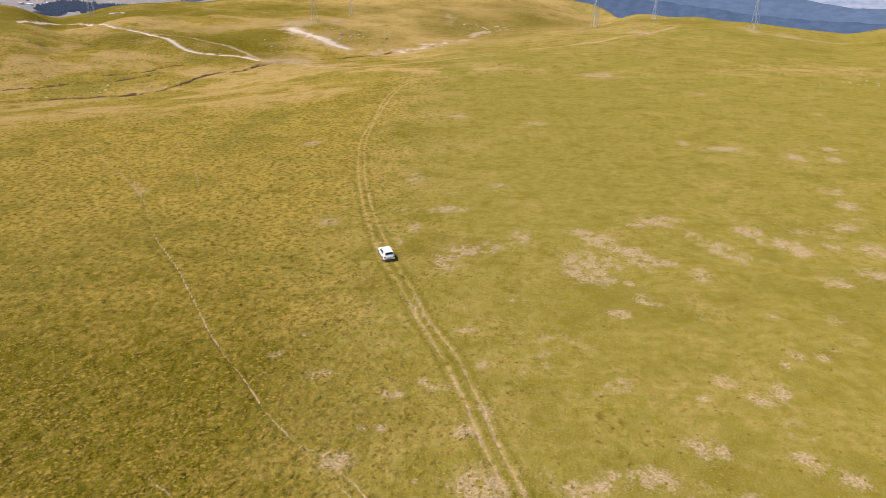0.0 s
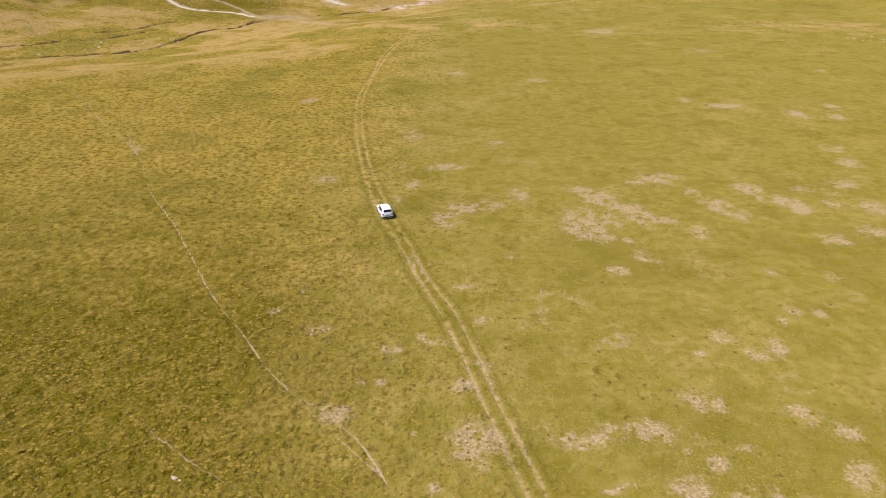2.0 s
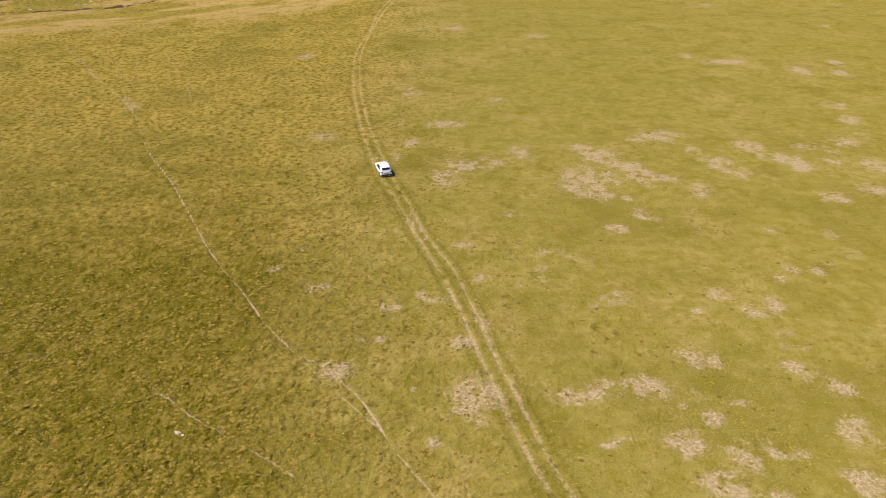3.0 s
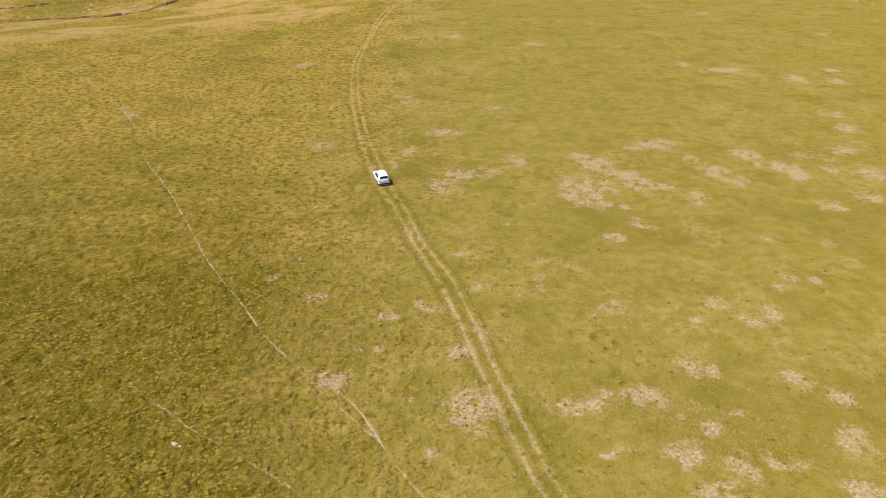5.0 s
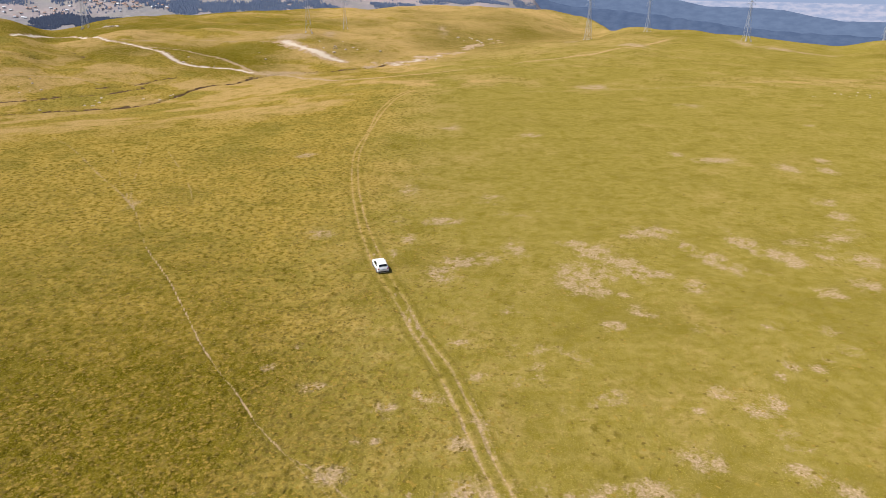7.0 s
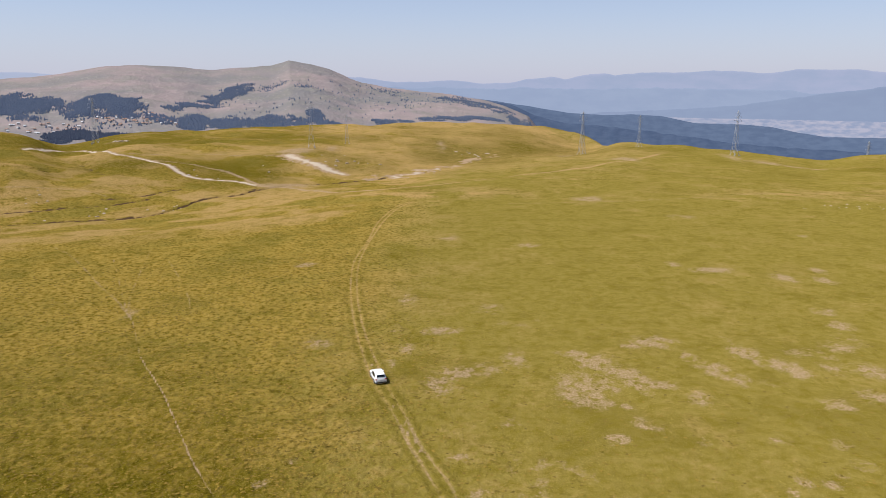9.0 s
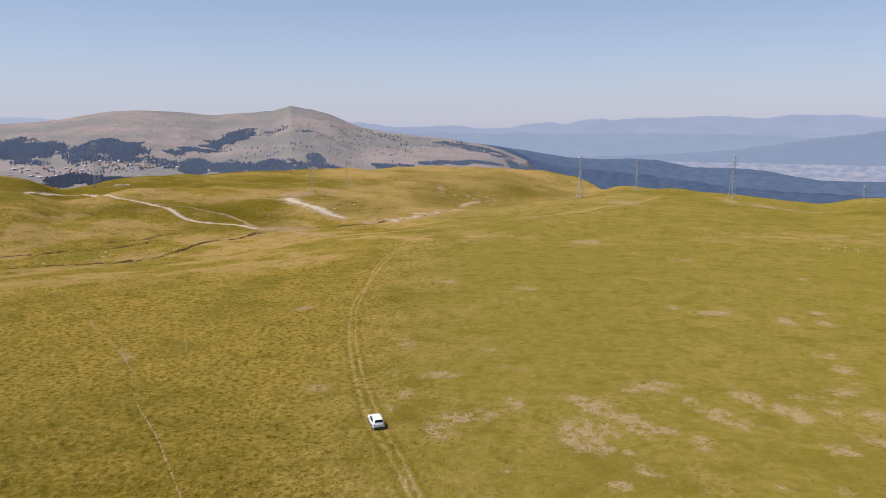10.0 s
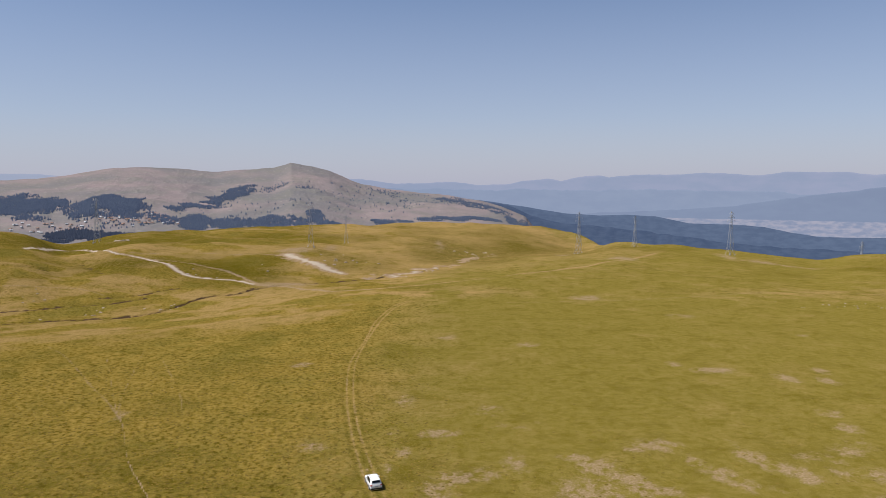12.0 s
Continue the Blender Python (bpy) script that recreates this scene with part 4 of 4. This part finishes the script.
for cx, cy, w, d, size, count in ((150, 263, 3, 5, 0.3, 6), (161, 255, 4, 5, 0.32, 12), (132, 260, 3, 5, 0.25, 3), (-60, 457, 9, 14, 0.8, 14), (-100, 442, 6, 10, 0.6, 4), (-143, 300, 5, 7, 0.55, 7), (-176, 314, 4, 6, 0.55, 6), (27, 551, 7, 12, 0.9, 10), (-129, 393, 5, 5, 0.7, 6), (-7, 439, 8, 10, 0.6, 10), (-25, 419, 8, 6, 0.45, 8), (-117, 308, 6, 5, 0.5, 8)):
    for _ in range(count):
        stone(cx + rng.normal() * w, cy + rng.normal() * d, size * rng.uniform(0.5, 1.2))
stone(-22.9, 46.4, 0.22, "pale limestone block lying in the grass")
stone(-22.4, 46.1, 0.12, "small pale limestone block lying in the grass")
for k in range(12):
    stone(-239 + 0.9 * k, 537 + rng.uniform(-2, 4), rng.uniform(0.7, 1.3), "reddish-grey rubble block in a heap")


# ---- tussocks ----
def tussocks(name, label, mat, seed, count, r0, r1, west, east, low, high):
    """Small uneven clumps of grass, thicker in the west or the east of the meadow."""
    rng = np.random.default_rng(seed)
    a = np.radians(rng.uniform(-45, 45, count * 4))
    r = r0 * (r1 / r0) ** (rng.uniform(0, 1, count * 4) ** 0.8)
    x, y = r * np.sin(a), r * np.cos(a)
    chance = east + (west - east) * step(14, -24, x)
    chance = chance * (0.55 + 0.75 * step(-0.5, 0.6, grain(x, y, 5.0, 130, 2)))
    off = np.minimum(np.minimum(far_from(x, y, RUT_WEST, 3), far_from(x, y, RUT_EAST, 3)), far_from(x, y, FOOTPATH, 2) * 2)
    keep = (rng.uniform(0, 1, len(x)) < chance) & (off > 0.6)
    x, y = x[keep][:count], y[keep][:count]
    z, n = relief(x, y), len(x)
    w, h = rng.uniform(low, high, n), rng.uniform(0.3, 0.6, n)
    blades = 7
    t = rng.uniform(0, 6.28, n)[:, None] + np.arange(blades)[None] * 6.283 / blades + rng.uniform(-0.4, 0.4, (n, blades))

    def ring(angle, reach, rise):
        k = w[:, None] * reach
        return np.stack([x[:, None] + k * np.cos(angle), y[:, None] + k * np.sin(angle), z[:, None] + (w * h)[:, None] * rise], -1)
    flat = np.ones((n, blades))
    crown = np.stack([x, y, z + 0.9 * w * h], -1)[:, None]
    tips = ring(t, rng.uniform(0.7, 1.5, (n, blades)), rng.uniform(-0.1, 0.6, (n, blades)))
    verts = np.concatenate([crown, ring(t - 0.42, 0.6 * flat, -0.15 * flat), ring(t + 0.42, 0.6 * flat, -0.15 * flat), tips], 1).reshape(-1, 3)
    one = []
    for k in range(blades):
        one += [(0, 1 + k, 1 + 2 * blades + k), (0, 1 + 2 * blades + k, 1 + blades + k)]
    faces = (np.array(one)[None] + (1 + 3 * blades) * np.arange(n)[:, None, None]).reshape(-1, 3)
    return tagged(joined(name, verts.tolist(), faces.tolist(), mat, True), label, "grass tussocks", kind="stuff")


tussocks("dry_tussocks", "dry olive-brown grass tussocks in the meadow", TUFT_DRY, 501, 30000, 36, 190, 0.95, 0.06, 0.08, 0.26)
tussocks("green_tussocks", "yellow-green low plants in the meadow", TUFT_GREEN, 502, 8000, 36, 150, 0.1, 0.22, 0.04, 0.1)


# ---- the car ----
def loft(bm, sections):
    rings = [[bm.verts.new(p) for p in s] for s in sections]
    for a, b in zip(rings[:-1], rings[1:]):
        for k in range(len(a) - 1):
            bm.faces.new((a[k], a[k + 1], b[k + 1], b[k]))
    bm.faces.new(list(reversed(rings[0])))
    bm.faces.new(rings[-1])


def car():
    """A compact white sport utility car, nose towards +y."""
    ob = new("car")
    # y, sill half width, belt height, belt half width, roof height, roof half width
    st = [(-2.19, 0.74, 0.80, 0.74, 0.90, 0.66), (-2.13, 0.85, 0.94, 0.84, 1.04, 0.73), (-2.02, 0.89, 1.00, 0.87, 1.33, 0.67), (-1.88, 0.905, 1.01, 0.88, 1.53, 0.62), (-1.62, 0.915, 1.01, 0.89, 1.605, 0.62),
          (-1.1, 0.92, 1.00, 0.895, 1.65, 0.64), (-0.4, 0.92, 0.99, 0.895, 1.66, 0.655), (0.25, 0.92, 0.98, 0.89, 1.61, 0.65), (0.62, 0.92, 0.98, 0.885, 1.40, 0.68),
          (1.05, 0.92, 0.98, 0.875, 1.06, 0.74), (1.5, 0.91, 0.93, 0.86, 1.0, 0.72), (1.9, 0.88, 0.85, 0.82, 0.92, 0.66), (2.13, 0.78, 0.72, 0.72, 0.80, 0.56), (2.22, 0.66, 0.58, 0.62, 0.66, 0.45)]

    def section(y, ws, zb, wb, zr, wr):
        half = [(0.0, 0.24), (ws * 0.9, 0.24), (ws, 0.36), (ws * 1.0, 0.62), (ws * 0.985, zb - 0.14 * min(1, zb)), (wb, zb), (wr + 0.03, zr - 0.05), (wr * 0.85, zr), (0.0, zr + 0.03)]
        return [(x, y, z) for x, z in half] + [(-x, y, z) for x, z in reversed(half[1:-1])] + [(0.0, y, 0.24)]
    bm = bmesh.new()
    secs = []
    for a, b in zip(st[:-1], st[1:]):
        for f in (0.0, 0.5):
            secs.append(section(*[p + (q - p) * f for p, q in zip(a, b)]))
    secs.append(section(*st[-1]))
    loft(bm, [s[:-1] + [s[0]] for s in secs])
    bmesh.ops.remove_doubles(bm, verts=list(bm.verts), dist=0.001)
    part("body", bm, PAINT, ob, "white painted body", smooth=True)

    def at(y):
        return [float(np.interp(y, [s[0] for s in st], [s[k] for s in st])) for k in range(1, 6)]

    def panel(name, rows, label, mat=GLASS, proud=0.012, away=(0, 0, 0)):
        bm = bmesh.new()
        grid = [[bm.verts.new(p) for p in row] for row in rows]
        for a, b in zip(grid[:-1], grid[1:]):
            for k in range(len(a) - 1):
                bm.faces.new((a[k], a[k + 1], b[k + 1], b[k]))
        solid = bmesh.ops.extrude_face_region(bm, geom=list(bm.faces))
        for v in solid["geom"]:
            if isinstance(v, bmesh.types.BMVert):
                v.co += Vector(away) * proud
        return part(name, bm, mat, ob, label, smooth=False)

    for side in (-1, 1):
        for y0, y1, slope in ((-1.0, -0.14, 0.0), (-0.06, 0.66, 0.45), (-1.62, -1.1, -0.25)):
            rows = []
            for f in (0.1, 0.5, 0.88):
                row = []
                for g in (0.0, 0.25, 0.5, 0.75, 1.0):
                    y = y0 + (y1 - y0) * g - (slope * f * g if slope > 0 else slope * f * (1 - g))
                    ws, zb, wb, zr, wr = at(y)
                    top = wr + 0.03
                    row.append((side * (wb + (top - wb) * f + 0.004), y, zb + (zr - 0.05 - zb) * f))
                rows.append(row)
            panel("side_window", rows, "dark tinted side window", away=(side, 0, 0.35))
    rows = []
    for f in (0.1, 0.5, 0.9):
        y = 1.0 + (0.3 - 1.0) * f
        ws, zb, wb, zr, wr = at(y)
        rows.append([(k * wr * 0.97, y, zr + 0.012 + 0.03 * (1 - abs(k))) for k in (-1, -0.6, 0, 0.6, 1)])
    panel("windscreen", rows, "dark sloping windscreen", away=(0, 0.45, 0.9))
    rows = []
    for f in (0.1, 0.5, 0.9):
        y = -2.09 + 0.2 * f
        ws, zb, wb, zr, wr = at(y)
        rows.append([(k * wr * 0.93, y - 0.02, zr + 0.004 + 0.02 * (1 - abs(k))) for k in (-1, -0.6, 0, 0.6, 1)])
    panel("rear_window", rows, "dark rear window", away=(0, -0.8, 0.5), proud=0.03)
    bm = bmesh.new()
    box(bm, -0.6, 0.6, -2.02, -1.75, 1.565, 1.605)
    part("spoiler", bm, PAINT, ob, "white roof spoiler", bevel=0.015)
    bm = bmesh.new()
    box(bm, -0.80, 0.80, -2.21, -2.02, 0.26, 0.50)
    part("rear_bumper", bm, TRIM, ob, "black lower bumper", bevel=0.03)
    bm = bmesh.new()
    box(bm, -0.72, 0.72, 2.04, 2.25, 0.24, 0.42)
    part("front_bumper", bm, TRIM, ob, "black lower bumper", bevel=0.03)
    bm = bmesh.new()
    box(bm, -0.42, 0.42, 2.14, 2.235, 0.5, 0.64)
    part("grille", bm, TRIM, ob, "black radiator grille", bevel=0.01)
    for side in (-1, 1):
        bm = bmesh.new()
        box(bm, side * 0.72 - 0.15, side * 0.72 + 0.15, -2.2, -2.0, 0.80, 0.97)
        part("tail_light", bm, RED, ob, "red tail light", bevel=0.02)
        bm = bmesh.new()
        box(bm, side * 0.62 - 0.16, side * 0.62 + 0.16, 1.98, 2.15, 0.66, 0.79)
        part("headlight", bm, LAMP, ob, "clear headlight", bevel=0.03)
        bm = bmesh.new()
        box(bm, side * 1.01 - 0.1, side * 1.01 + 0.1, 0.58, 0.72, 0.98, 1.13)
        part("mirror", bm, PAINT, ob, "white door mirror", bevel=0.03)
        bm = bmesh.new()
        box(bm, side * 0.61 - 0.02, side * 0.61 + 0.02, -1.4, 0.1, 1.655, 1.70)
        part("roof_rail", bm, TRIM, ob, "black roof rail", bevel=0.01)
        bm = bmesh.new()
        box(bm, side * 0.915 - 0.02, side * 0.915 + 0.02, -0.85, 0.85, 0.27, 0.42)
        part("sill", bm, TRIM, ob, "black sill trim", bevel=0.01)
        for y in (-0.85, 0.05):
            bm = bmesh.new()
            box(bm, side * 0.915 - 0.02, side * 0.915 + 0.02, y - 0.1, y + 0.1, 0.84, 0.87)
            part("door_handle", bm, PAINT, ob, bevel=0.008)
    bm = bmesh.new()
    box(bm, -0.26, 0.26, -2.2, -2.165, 0.62, 0.73)
    plate = part("number_plate", bm, LAMP, ob, "white number plate")
    bm = bmesh.new()
    box(bm, -0.2, 0.2, -2.205, -2.199, 0.655, 0.695)
    part("lettering", bm, TRIM, plate, "plain dark bar")
    for side in (-1, 1):
        for y in (-1.32, 1.36):
            hub = new("wheel")
            hub.parent, hub.location = ob, (side * 0.83, y, 0.345)
            for name, rad, wide, mat in (("tyre", 0.345, 0.235, RUBBER), ("rim", 0.235, 0.245, ALLOY)):
                bm = bmesh.new()
                bmesh.ops.create_cone(bm, cap_ends=True, segments=28, radius1=rad, radius2=rad, depth=wide, matrix=Matrix.Rotation(radians(90), 4, "Y"))
                if name == "tyre":
                    bmesh.ops.bevel(bm, geom=[e for e in bm.edges if len(e.link_faces) == 2 and any(len(f.verts) > 4 for f in e.link_faces)], offset=0.035, segments=2, affect="EDGES")
                part(name, bm, mat, hub, smooth=False)
            bm = bmesh.new()
            for k in range(5):
                bar(bm, (side * 0.125, 0, 0), (side * 0.125, 0.21 * math.cos(k * 1.2566), 0.21 * math.sin(k * 1.2566)), 0.05)
            part("spoke", bm, TRIM, hub)
            # arch above the wheel
            bm = bmesh.new()
            for k in range(8):
                a0, a1 = math.pi * k / 8, math.pi * (k + 1) / 8
                bar(bm, (side * 0.92, y + 0.4 * math.cos(a0), 0.345 + 0.4 * math.sin(a0)), (side * 0.92, y + 0.4 * math.cos(a1), 0.345 + 0.4 * math.sin(a1)), 0.06)
            part("wheel_arch", bm, TRIM, ob, "black wheel arch trim")
    return tagged(ob, "white compact SUV driving along the grass track", "car")


vehicle = car()
CAR_X, CAR_Y, CAR_TURN = -8.95, 103.6, 17.0
vehicle.matrix_basis = pose(CAR_X, CAR_Y, rest(CAR_X, CAR_Y) + 0.03, 0, 0, CAR_TURN)
